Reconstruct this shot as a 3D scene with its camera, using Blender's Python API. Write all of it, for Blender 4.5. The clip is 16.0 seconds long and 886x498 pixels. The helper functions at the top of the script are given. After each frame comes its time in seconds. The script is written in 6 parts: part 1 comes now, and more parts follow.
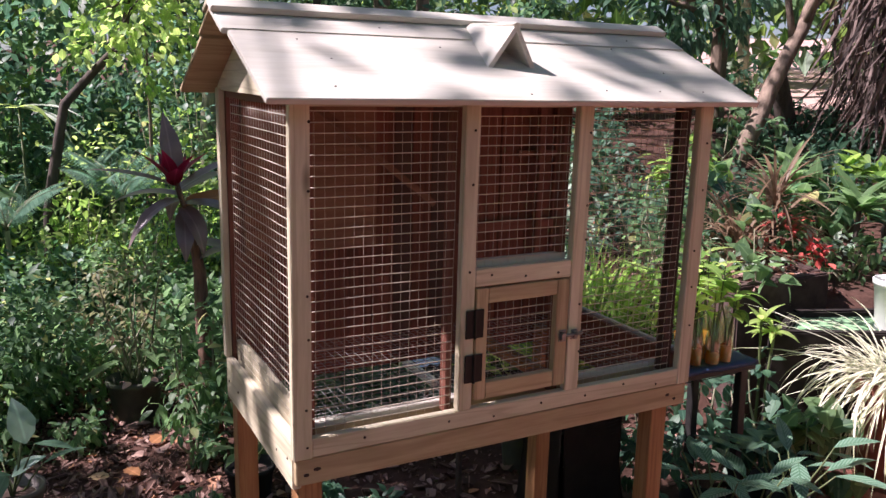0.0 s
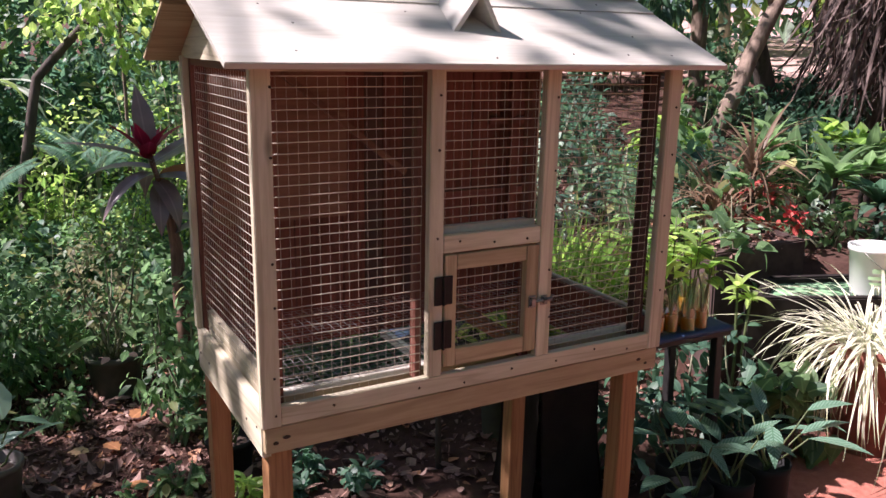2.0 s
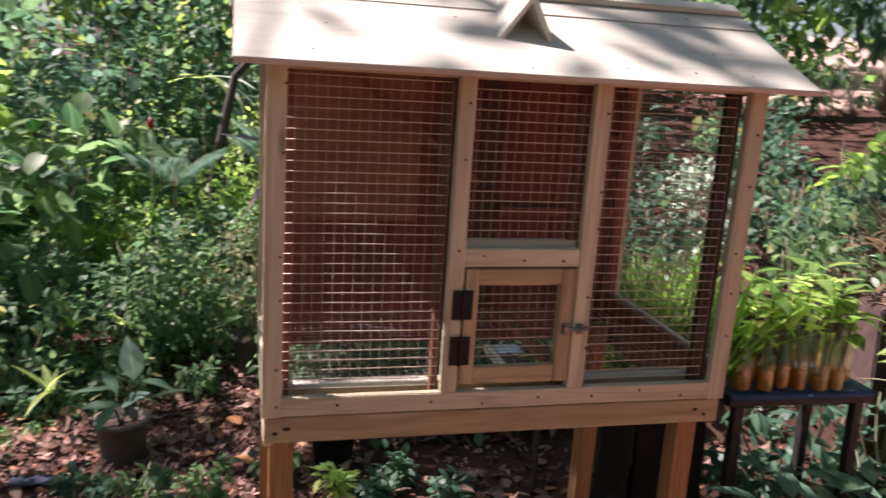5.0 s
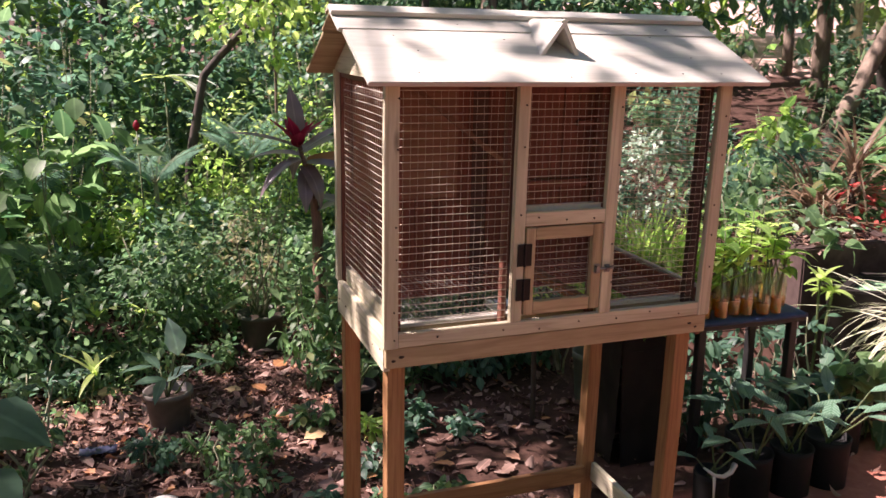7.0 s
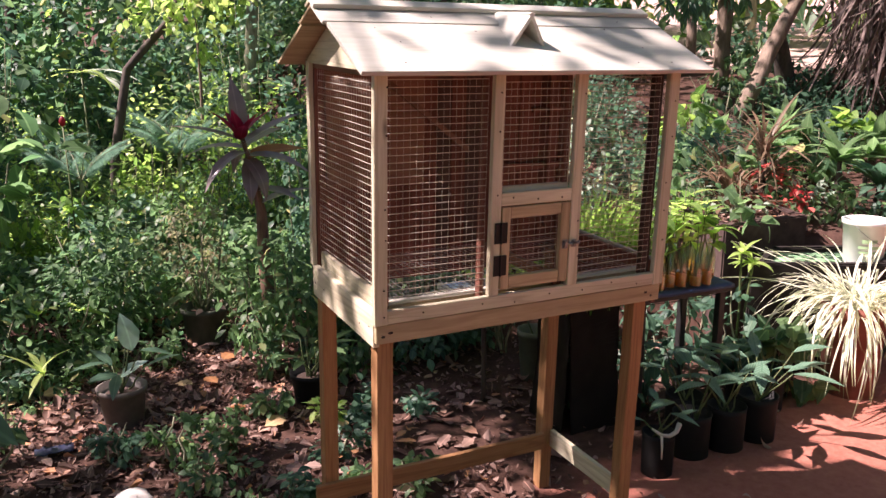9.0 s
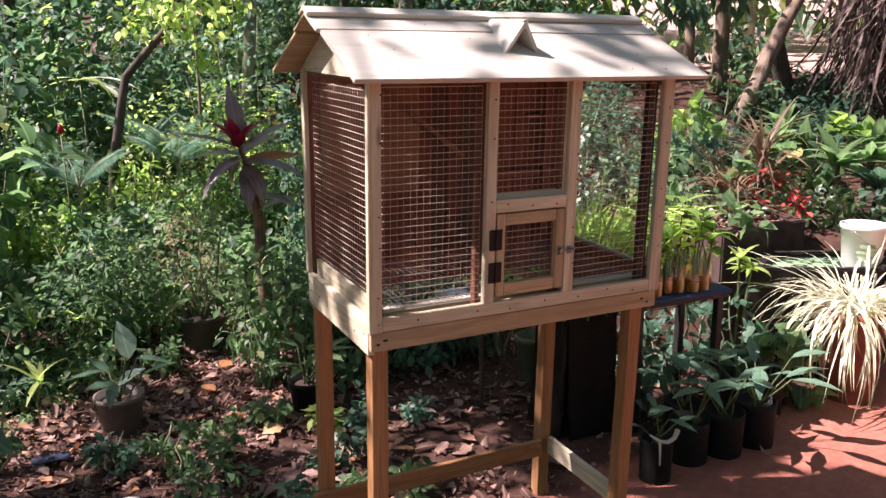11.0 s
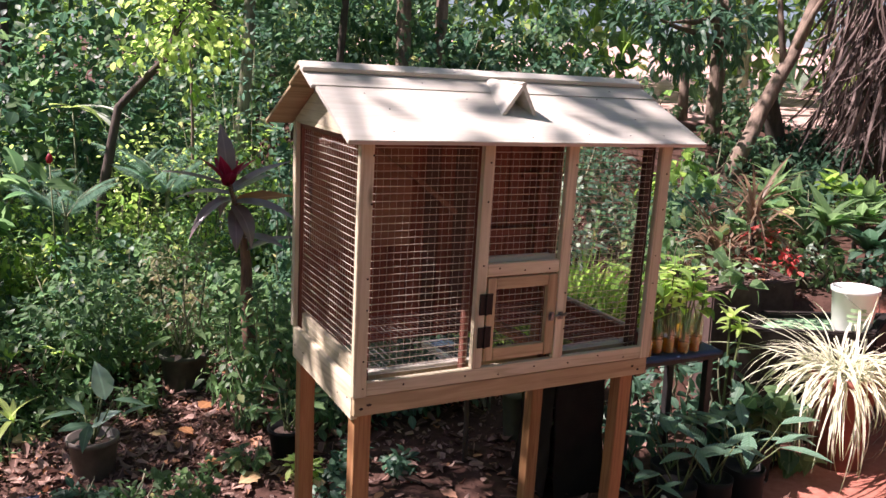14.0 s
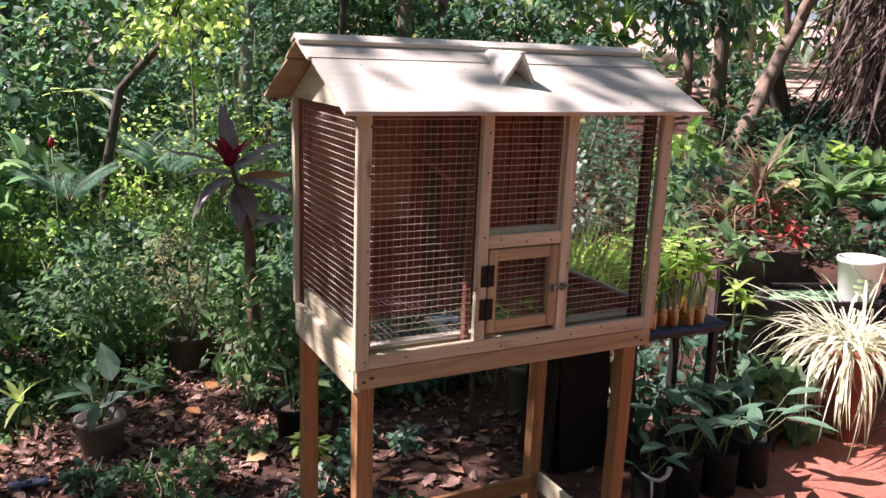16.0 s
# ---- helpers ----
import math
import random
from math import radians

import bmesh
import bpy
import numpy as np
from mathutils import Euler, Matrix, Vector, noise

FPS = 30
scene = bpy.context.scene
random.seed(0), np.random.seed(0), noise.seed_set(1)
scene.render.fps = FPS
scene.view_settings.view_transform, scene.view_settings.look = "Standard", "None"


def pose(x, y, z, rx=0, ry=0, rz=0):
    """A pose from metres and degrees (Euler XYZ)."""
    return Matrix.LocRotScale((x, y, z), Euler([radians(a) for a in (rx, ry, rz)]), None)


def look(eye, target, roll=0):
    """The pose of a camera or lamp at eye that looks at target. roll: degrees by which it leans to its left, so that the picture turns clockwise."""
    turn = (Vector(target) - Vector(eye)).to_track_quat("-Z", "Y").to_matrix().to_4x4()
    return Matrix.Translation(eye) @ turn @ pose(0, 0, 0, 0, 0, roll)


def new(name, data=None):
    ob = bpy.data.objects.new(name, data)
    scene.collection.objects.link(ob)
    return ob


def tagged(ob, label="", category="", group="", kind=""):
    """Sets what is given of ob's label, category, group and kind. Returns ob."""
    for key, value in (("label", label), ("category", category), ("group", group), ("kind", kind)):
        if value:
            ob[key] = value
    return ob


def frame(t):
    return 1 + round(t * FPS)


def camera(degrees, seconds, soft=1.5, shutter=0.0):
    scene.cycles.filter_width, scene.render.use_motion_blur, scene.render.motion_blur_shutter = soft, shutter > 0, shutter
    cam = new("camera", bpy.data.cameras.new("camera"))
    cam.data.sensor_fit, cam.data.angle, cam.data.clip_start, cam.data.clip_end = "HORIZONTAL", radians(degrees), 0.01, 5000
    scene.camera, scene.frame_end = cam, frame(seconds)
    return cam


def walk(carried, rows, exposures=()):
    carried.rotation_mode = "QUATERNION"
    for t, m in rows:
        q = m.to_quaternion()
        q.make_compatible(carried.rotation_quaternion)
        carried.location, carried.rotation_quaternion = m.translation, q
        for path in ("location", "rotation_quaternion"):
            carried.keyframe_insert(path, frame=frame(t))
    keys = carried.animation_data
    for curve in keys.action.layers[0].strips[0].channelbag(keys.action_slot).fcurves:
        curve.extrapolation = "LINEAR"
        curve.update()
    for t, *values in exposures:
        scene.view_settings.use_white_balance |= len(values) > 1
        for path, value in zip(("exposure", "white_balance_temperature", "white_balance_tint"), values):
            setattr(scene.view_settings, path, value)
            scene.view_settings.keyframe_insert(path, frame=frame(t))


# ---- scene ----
cam = camera(57.0, 16.0, soft=1.5, shutter=0.35)
PATH = [
    (0, (-0.387, -1.394, 1.572), (0.477, 0.373, 1.213), 0.3),
    (0.5, (-0.385, -1.387, 1.565), (0.489, 0.374, 1.197), 0.2),
    (1, (-0.376, -1.389, 1.564), (0.502, 0.367, 1.180), -0.0),
    (1.5, (-0.367, -1.394, 1.561), (0.518, 0.354, 1.159), -0.2),
    (2, (-0.354, -1.406, 1.557), (0.536, 0.335, 1.135), -0.2),
    (2.5, (-0.320, -1.428, 1.550), (0.561, 0.310, 1.106), -0.3),
    (3, (-0.265, -1.478, 1.538), (0.588, 0.271, 1.078), -0.7),
    (3.5, (-0.202, -1.473, 1.513), (0.625, 0.288, 1.051), -1.3),
    (4, (-0.137, -1.398, 1.533), (0.667, 0.374, 1.068), -0.2),
    (4.5, (-0.082, -1.379, 1.554), (0.602, 0.451, 1.123), 2.4),
    (5, (-0.013, -1.479, 1.546), (0.409, 0.436, 1.152), 3.0),
    (5.2, (-0.025, -1.501, 1.546), (0.316, 0.431, 1.155), 3.6),
    (7.3, (-0.584, -1.902, 1.619), (0.104, -0.077, 1.181), 0.2),
    (7.5, (-0.653, -1.883, 1.625), (0.091, -0.072, 1.220), 0.2),
    (8, (-0.745, -1.839, 1.645), (0.089, -0.068, 1.241), 0.7),
    (8.5, (-0.730, -1.912, 1.618), (0.100, -0.143, 1.194), 0.2),
    (9, (-0.706, -1.934, 1.602), (0.113, -0.166, 1.148), -0.1),
    (11.5, (-0.688, -1.938, 1.606), (0.131, -0.167, 1.168), -0.4),
    (12, (-0.685, -1.930, 1.603), (0.139, -0.161, 1.166), -0.4),
    (12.5, (-0.681, -1.914, 1.596), (0.151, -0.147, 1.164), -0.4),
    (13, (-0.681, -1.901, 1.618), (0.167, -0.134, 1.224), 0.8),
    (13.5, (-0.673, -1.886, 1.676), (0.180, -0.114, 1.315), 1.9),
    (14, (-0.667, -1.878, 1.673), (0.182, -0.104, 1.311), 2.0),
    (14.5, (-0.662, -1.881, 1.666), (0.183, -0.107, 1.293), 1.8),
    (15, (-0.660, -1.879, 1.665), (0.181, -0.106, 1.279), 1.5),
    (15.5, (-0.656, -1.878, 1.662), (0.181, -0.107, 1.262), 1.2),
    (16, (-0.650, -1.879, 1.648), (0.182, -0.107, 1.241), 1.0),
]
walk(cam, [(t, look(eye, target, roll)) for t, eye, target, roll in PATH], exposures=[(0, 1.07, 6250, 34), (3.5, 1.10, 6300, 32), (4.5, 1.32, 6550, 29), (5.2, 1.22, 6650, 32), (7.3, 1.37, 6800, 35), (9, 1.34, 6800, 35), (12.5, 1.31, 6600, 33), (13, 1.28, 6600, 32), (13.5, 1.25, 6600, 34), (16, 1.21, 6500, 33)])

# ---- light: sun from the left, high, through a broken canopy ----
SUN_DIR = Vector((-0.985, 0.40, 1.42)).normalized()
world = bpy.data.worlds.new("sky")
scene.world = world
world.use_nodes = True
wt = world.node_tree
sky = wt.nodes.new("ShaderNodeTexSky")
sky.sky_type, sky.sun_disc = "NISHITA", False
sky.sun_elevation = math.asin(SUN_DIR.z)
sky.sun_rotation = math.atan2(SUN_DIR.x, SUN_DIR.y) % (2 * math.pi)
wt.links.new(sky.outputs["Color"], wt.nodes["Background"].inputs["Color"])
wt.nodes["Background"].inputs["Strength"].default_value = 0.050
sun_data = bpy.data.lights.new("sun", "SUN")
sun_data.energy, sun_data.angle, sun_data.color = 5.4, radians(0.6), (1.0, 0.95, 0.87)
sun = new("sun", sun_data)
sun.matrix_world = Matrix.Translation((-6, 0, 9)) @ SUN_DIR.to_track_quat("Z", "Y").to_matrix().to_4x4()

# ---- materials ----
def shader(name):
    m = bpy.data.materials.new(name)
    m.use_nodes = True
    nt = m.node_tree
    return m, nt, nt.nodes["Principled BSDF"], nt.nodes, nt.links


def ramp_node(nt, fac, stops):
    r = nt.nodes.new("ShaderNodeValToRGB")
    el = r.color_ramp.elements
    while len(el) < len(stops):
        el.new(0.5)
    for e, (p, c) in zip(el, stops):
        e.position, e.color = p, (*c, 1)
    nt.links.new(fac, r.inputs["Fac"])
    return r.outputs["Color"]


def noise_node(nt, scale, detail=4, vec=None, rough=0.55, dist=0.0):
    n = nt.nodes.new("ShaderNodeTexNoise")
    n.inputs["Scale"].default_value, n.inputs["Detail"].default_value = scale, detail
    n.inputs["Roughness"].default_value, n.inputs["Distortion"].default_value = rough, dist
    if vec is not None:
        nt.links.new(vec, n.inputs["Vector"])
    return n.outputs["Fac"]


def mix_col(nt, fac, a, b, mode="MIX"):
    m = nt.nodes.new("ShaderNodeMix")
    m.data_type, m.blend_type = "RGBA", mode
    for sock, v in ((m.inputs["Factor"], fac), (m.inputs["A"], a), (m.inputs["B"], b)):
        if isinstance(v, (int, float)):
            sock.default_value = v
        elif isinstance(v, tuple):
            sock.default_value = (*v, 1)
        else:
            nt.links.new(v, sock)
    return m.outputs["Result"]


def maths(nt, op, a, b=0.0, clamp=False):
    m = nt.nodes.new("ShaderNodeMath")
    m.operation, m.use_clamp = op, clamp
    for sock, v in zip(m.inputs, (a, b)):
        if isinstance(v, (int, float)):
            sock.default_value = v
        else:
            nt.links.new(v, sock)
    return m.outputs[0]


def bump_to(nt, bsdf, height, strength, dist=0.002):
    b = nt.nodes.new("ShaderNodeBump")
    b.inputs["Strength"].default_value, b.inputs["Distance"].default_value = strength, dist
    nt.links.new(height, b.inputs["Height"])
    nt.links.new(b.outputs["Normal"], bsdf.inputs["Normal"])


def coords(nt, scale=(1, 1, 1), shift=True):
    """World-sized coordinates, stretched along the grain and moved from piece to piece."""
    tc = nt.nodes.new("ShaderNodeTexCoord")
    mp = nt.nodes.new("ShaderNodeMapping")
    mp.inputs["Scale"].default_value = scale
    nt.links.new(tc.outputs["Object"], mp.inputs["Vector"])
    if not shift:
        return mp.outputs["Vector"]
    oi = nt.nodes.new("ShaderNodeObjectInfo")
    add = nt.nodes.new("ShaderNodeVectorMath")
    mul = maths(nt, "MULTIPLY", oi.outputs["Random"], 37.0)
    nt.links.new(mp.outputs["Vector"], add.inputs[0])
    nt.links.new(mul, add.inputs[1])
    return add.outputs["Vector"]


def wood(name, grain, dark, mid, light, rough=0.62, knots=True, stain=None, ring=0.38):
    m, nt, bsdf, nodes, links = shader(name)
    sc = {"x": (1.2, 14, 14), "y": (14, 1.2, 14), "z": (14, 14, 1.2)}[grain]
    v = coords(nt, sc)
    big = noise_node(nt, 1.6, 5, v, 0.6, 0.8)
    fine = noise_node(nt, 9.0, 3, v, 0.7)
    col = ramp_node(nt, big, [(0.28, dark), (0.5, mid), (0.72, light)])
    col = mix_col(nt, 0.34, col, ramp_node(nt, fine, [(0.3, dark), (0.7, light)]))
    sc3 = {"x": (0.5, 9, 9), "y": (9, 0.5, 9), "z": (9, 9, 0.5)}[grain]
    rings = maths(nt, "SINE", maths(nt, "MULTIPLY", noise_node(nt, 1.3, 3, coords(nt, sc3), 0.5, 0.6), 60.0))
    col = mix_col(nt, maths(nt, "MULTIPLY", ramp_node(nt, rings, [(0.55, (0, 0, 0)), (0.95, (1, 1, 1))]), ring), col, tuple(c * 0.72 for c in dark))
    if knots:
        sc2 = {"x": (5, 16, 16), "y": (16, 5, 16), "z": (16, 16, 5)}[grain]
        vo = nodes.new("ShaderNodeTexVoronoi")
        vo.inputs["Scale"].default_value = 0.55
        links.new(coords(nt, sc2), vo.inputs["Vector"])
        k = ramp_node(nt, vo.outputs["Distance"], [(0.035, (1, 1, 1)), (0.10, (0, 0, 0))])
        col = mix_col(nt, maths(nt, "MULTIPLY", k, 0.75), col, tuple(c * 0.28 for c in dark))
    w = noise_node(nt, 5.0, 4, coords(nt), 0.6)
    col = mix_col(nt, maths(nt, "MULTIPLY", ramp_node(nt, w, [(0.5, (0, 0, 0)), (0.75, (1, 1, 1))]), 0.25), col, stain or tuple(c * 0.7 for c in mid))
    oi = nodes.new("ShaderNodeObjectInfo")
    tone = maths(nt, "ADD", maths(nt, "MULTIPLY", oi.outputs["Random"], 0.22), 0.89)
    hsv = nodes.new("ShaderNodeHueSaturation")
    links.new(col, hsv.inputs["Color"])
    links.new(tone, hsv.inputs["Value"])
    links.new(hsv.outputs["Color"], bsdf.inputs["Base Color"])
    bsdf.inputs["Roughness"].default_value = rough
    bsdf.inputs["Specular IOR Level"].default_value = 0.3
    bump_to(nt, bsdf, maths(nt, "ADD", fine, big), 0.25, 0.0015)
    return m


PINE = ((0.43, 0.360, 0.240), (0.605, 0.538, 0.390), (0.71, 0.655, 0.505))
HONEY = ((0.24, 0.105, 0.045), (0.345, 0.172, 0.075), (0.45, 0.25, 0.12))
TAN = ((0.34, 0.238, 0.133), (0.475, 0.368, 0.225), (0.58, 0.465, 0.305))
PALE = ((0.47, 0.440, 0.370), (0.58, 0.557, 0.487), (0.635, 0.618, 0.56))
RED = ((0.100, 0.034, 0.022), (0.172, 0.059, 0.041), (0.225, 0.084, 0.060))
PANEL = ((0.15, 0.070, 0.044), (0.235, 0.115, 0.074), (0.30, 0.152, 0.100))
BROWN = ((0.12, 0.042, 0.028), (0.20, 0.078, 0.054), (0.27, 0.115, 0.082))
M = {}
for axis in "xyz":
    M["pine_" + axis] = wood("pine_grain_" + axis, axis, *PINE)
    M["honey_" + axis] = wood("honey_pine_grain_" + axis, axis, *HONEY)
    M["tan_" + axis] = wood("tan_pine_grain_" + axis, axis, *TAN)
    M["pale_" + axis] = wood("pale_plank_grain_" + axis, axis, *PALE, knots=False, stain=(0.6, 0.50, 0.38), ring=0.12)
    M["red_" + axis] = wood("red_board_grain_" + axis, axis, *RED, knots=False)
    M["panel_" + axis] = wood("tan_panel_grain_" + axis, axis, *PANEL, knots=False, ring=0.2)
    M["brown_" + axis] = wood("brown_board_grain_" + axis, axis, *BROWN, knots=False)


def plain(name, c1, c2, rough=0.5, metal=0.0, scale=30.0, bump=0.15, spec=0.5):
    m, nt, bsdf, nodes, links = shader(name)
    n = noise_node(nt, scale, 5, coords(nt))
    n2 = noise_node(nt, scale * 0.12, 3, coords(nt))
    col = ramp_node(nt, maths(nt, "ADD", maths(nt, "MULTIPLY", n, 0.5), maths(nt, "MULTIPLY", n2, 0.5)), [(0.35, c1), (0.65, c2)])
    links.new(col, bsdf.inputs["Base Color"])
    bsdf.inputs["Roughness"].default_value, bsdf.inputs["Metallic"].default_value = rough, metal
    bsdf.inputs["Specular IOR Level"].default_value = spec
    if bump:
        bump_to(nt, bsdf, n, bump, 0.002)
    return m


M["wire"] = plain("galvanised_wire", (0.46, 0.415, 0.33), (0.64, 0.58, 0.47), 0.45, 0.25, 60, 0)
# same wire as the walls, darkened for the shade over the floor
M["floor_wire"] = plain("shaded_floor_wire", (0.15, 0.15, 0.14), (0.27, 0.265, 0.25), 0.5, 0.25, 60, 0)
M["black_iron"] = plain("black_iron", (0.006, 0.006, 0.006), (0.016, 0.015, 0.014), 0.6, 0.0, 60, 0.15, 0.3)
M["zinc"] = plain("dull_zinc", (0.16, 0.165, 0.155), (0.30, 0.30, 0.28), 0.45, 0.6, 120, 0.1)
M["nail"] = plain("rusty_nail", (0.03, 0.02, 0.016), (0.06, 0.04, 0.03), 0.6, 0.4, 200, 0)
# near-black stand-in for wall gaps and the shade on the right stud
M["gap_shade"] = plain("gap_and_shade_board", (0.045, 0.022, 0.017), (0.085, 0.042, 0.032), 0.7, 0, 20, 0.1)
M["pot_black"] = plain("black_nursery_plastic", (0.005, 0.005, 0.0055), (0.012, 0.0115, 0.0115), 0.7, 0, 20, 0.2, 0.3)
# dark sheet colour stands for the shade round the raised bed
M["shade_sheet"] = plain("shade_dark_plastic", (0.020, 0.015, 0.013), (0.050, 0.037, 0.032), 0.75, 0, 7, 0.4, 0.3)
M["pot_grey"] = plain("weathered_grey_plastic", (0.10, 0.082, 0.072), (0.21, 0.175, 0.155), 0.6, 0, 18, 0.2)
M["pot_olive"] = plain("olive_grey_plastic", (0.050, 0.058, 0.040), (0.105, 0.115, 0.082), 0.65, 0, 18, 0.2)
M["potting_soil"] = plain("potting_soil", (0.03, 0.02, 0.015), (0.10, 0.06, 0.045), 0.95, 0, 60, 0.9)
M["white_plastic"] = plain("white_bucket_plastic", (0.72, 0.73, 0.70), (0.82, 0.82, 0.80), 0.4, 0, 12, 0.05)
M["green_print"] = plain("faded_green_print", (0.30, 0.50, 0.26), (0.42, 0.60, 0.36), 0.5, 0, 20, 0.02)
M["blue_plastic"] = plain("blue_plastic_sheet", (0.05, 0.09, 0.22), (0.09, 0.14, 0.30), 0.4, 0, 14, 0.1)
M["navy_plastic"] = plain("dirty_navy_plastic", (0.006, 0.008, 0.026), (0.016, 0.022, 0.06), 0.6, 0, 14, 0.1)
M["bench_steel"] = plain("dark_bench_steel", (0.018, 0.017, 0.018), (0.04, 0.036, 0.034), 0.55, 0.3, 40, 0.2)
# near-black concrete carries the shade on the tank walls
M["dark_concrete"] = plain("dark_shaded_concrete", (0.010, 0.008, 0.008), (0.030, 0.023, 0.021), 0.9, 0, 16, 0.6, 0.2)
M["planter"] = plain("reddish_dark_concrete", (0.045, 0.028, 0.025), (0.115, 0.078, 0.070), 0.9, 0, 16, 0.6, 0.2)
M["blue_sheet"] = plain("pale_blue_plastic", (0.30, 0.42, 0.62), (0.45, 0.56, 0.72), 0.4, 0, 20, 0.1)
M["clay_pot"] = plain("red_clay_pot", (0.16, 0.05, 0.035), (0.27, 0.10, 0.07), 0.8, 0, 16, 0.3, 0.3)
M["tape"] = plain("pale_rag", (0.55, 0.50, 0.46), (0.68, 0.63, 0.58), 0.8, 0, 30, 0.2)


def thin_glass(name, colour, clear, metal):
    """Thin clear wall: most light passes straight, some is mirrored."""
    m, nt, bsdf, nodes, links = shader(name)
    bsdf.inputs["Base Color"].default_value = (*colour, 1)
    bsdf.inputs["Roughness"].default_value, bsdf.inputs["Metallic"].default_value = 0.06, metal
    tp = nodes.new("ShaderNodeBsdfTransparent")
    tp.inputs["Color"].default_value = (*colour, 1)
    mx = nodes.new("ShaderNodeMixShader")
    mx.inputs[0].default_value = clear
    links.new(bsdf.outputs[0], mx.inputs[1])
    links.new(tp.outputs[0], mx.inputs[2])
    links.new(mx.outputs[0], nodes["Material Output"].inputs["Surface"])
    return m


M["glass"] = thin_glass("bottle_glass", (0.92, 0.96, 0.88), 0.9, 1.0)
M["amber"] = thin_glass("amber_water", (1.0, 0.42, 0.06), 0.66, 0.0)


def leaf_mat(name, c1, c2, c3=None, rough=0.46, trans=0.35, stripe=None, spec=0.36, stops=None):
    """Leaf: colour from leaf to leaf, lighter midrib, light passing through."""
    m, nt, bsdf, nodes, links = shader(name)
    geo = nodes.new("ShaderNodeNewGeometry")
    stops = stops or [(0.0, c1), (0.6, c2)] + ([(0.93, c2), (1.0, c3)] if c3 else [])
    col = ramp_node(nt, geo.outputs["Random Per Island"], stops)
    uv = nodes.new("ShaderNodeTexCoord")
    sep = nodes.new("ShaderNodeSeparateXYZ")
    links.new(uv.outputs["UV"], sep.inputs["Vector"])
    across = maths(nt, "ABSOLUTE", maths(nt, "SUBTRACT", sep.outputs["Y"], 0.5))
    if stripe == "margin":
        edge = ramp_node(nt, across, [(0.12, (0, 0, 0)), (0.22, (1, 1, 1))])
        col = mix_col(nt, edge, col, (0.74, 0.72, 0.60))
    elif stripe == "silver":
        slant = maths(nt, "SUBTRACT", sep.outputs["X"], maths(nt, "MULTIPLY", across, 0.45))
        veins = maths(nt, "SINE", maths(nt, "MULTIPLY", slant, 75.0))
        band = maths(nt, "MULTIPLY", ramp_node(nt, veins, [(0.0, (0.15, 0.15, 0.15)), (0.6, (1, 1, 1))]), ramp_node(nt, across, [(0.015, (0, 0, 0)), (0.05, (1, 1, 1))]))
        col = mix_col(nt, maths(nt, "MULTIPLY", band, 0.62), col, (0.24, 0.38, 0.29))
    else:
        rib = ramp_node(nt, across, [(0.02, (1, 1, 1)), (0.06, (0, 0, 0))])
        col = mix_col(nt, maths(nt, "MULTIPLY", rib, 0.35), col, tuple(min(1, c * 1.8 + 0.03) for c in c2))
    blot = noise_node(nt, 14.0, 4, coords(nt, shift=False))
    col = mix_col(nt, maths(nt, "MULTIPLY", ramp_node(nt, blot, [(0.45, (0, 0, 0)), (0.7, (1, 1, 1))]), 0.3), col, tuple(c * 0.55 for c in c1))
    links.new(col, bsdf.inputs["Base Color"])
    bsdf.inputs["Roughness"].default_value = rough
    bsdf.inputs["Specular IOR Level"].default_value = spec
    tr = nodes.new("ShaderNodeBsdfTranslucent")
    hsv = nodes.new("ShaderNodeHueSaturation")
    hsv.inputs["Hue"].default_value, hsv.inputs["Saturation"].default_value, hsv.inputs["Value"].default_value = 0.490, 1.05, 2.3
    links.new(col, hsv.inputs["Color"])
    links.new(hsv.outputs["Color"], tr.inputs["Color"])
    mx = nodes.new("ShaderNodeMixShader")
    mx.inputs[0].default_value = trans
    links.new(bsdf.outputs[0], mx.inputs[1])
    links.new(tr.outputs[0], mx.inputs[2])
    links.new(mx.outputs[0], nodes["Material Output"].inputs["Surface"])
    bump_to(nt, bsdf, blot, 0.15, 0.002)
    return m


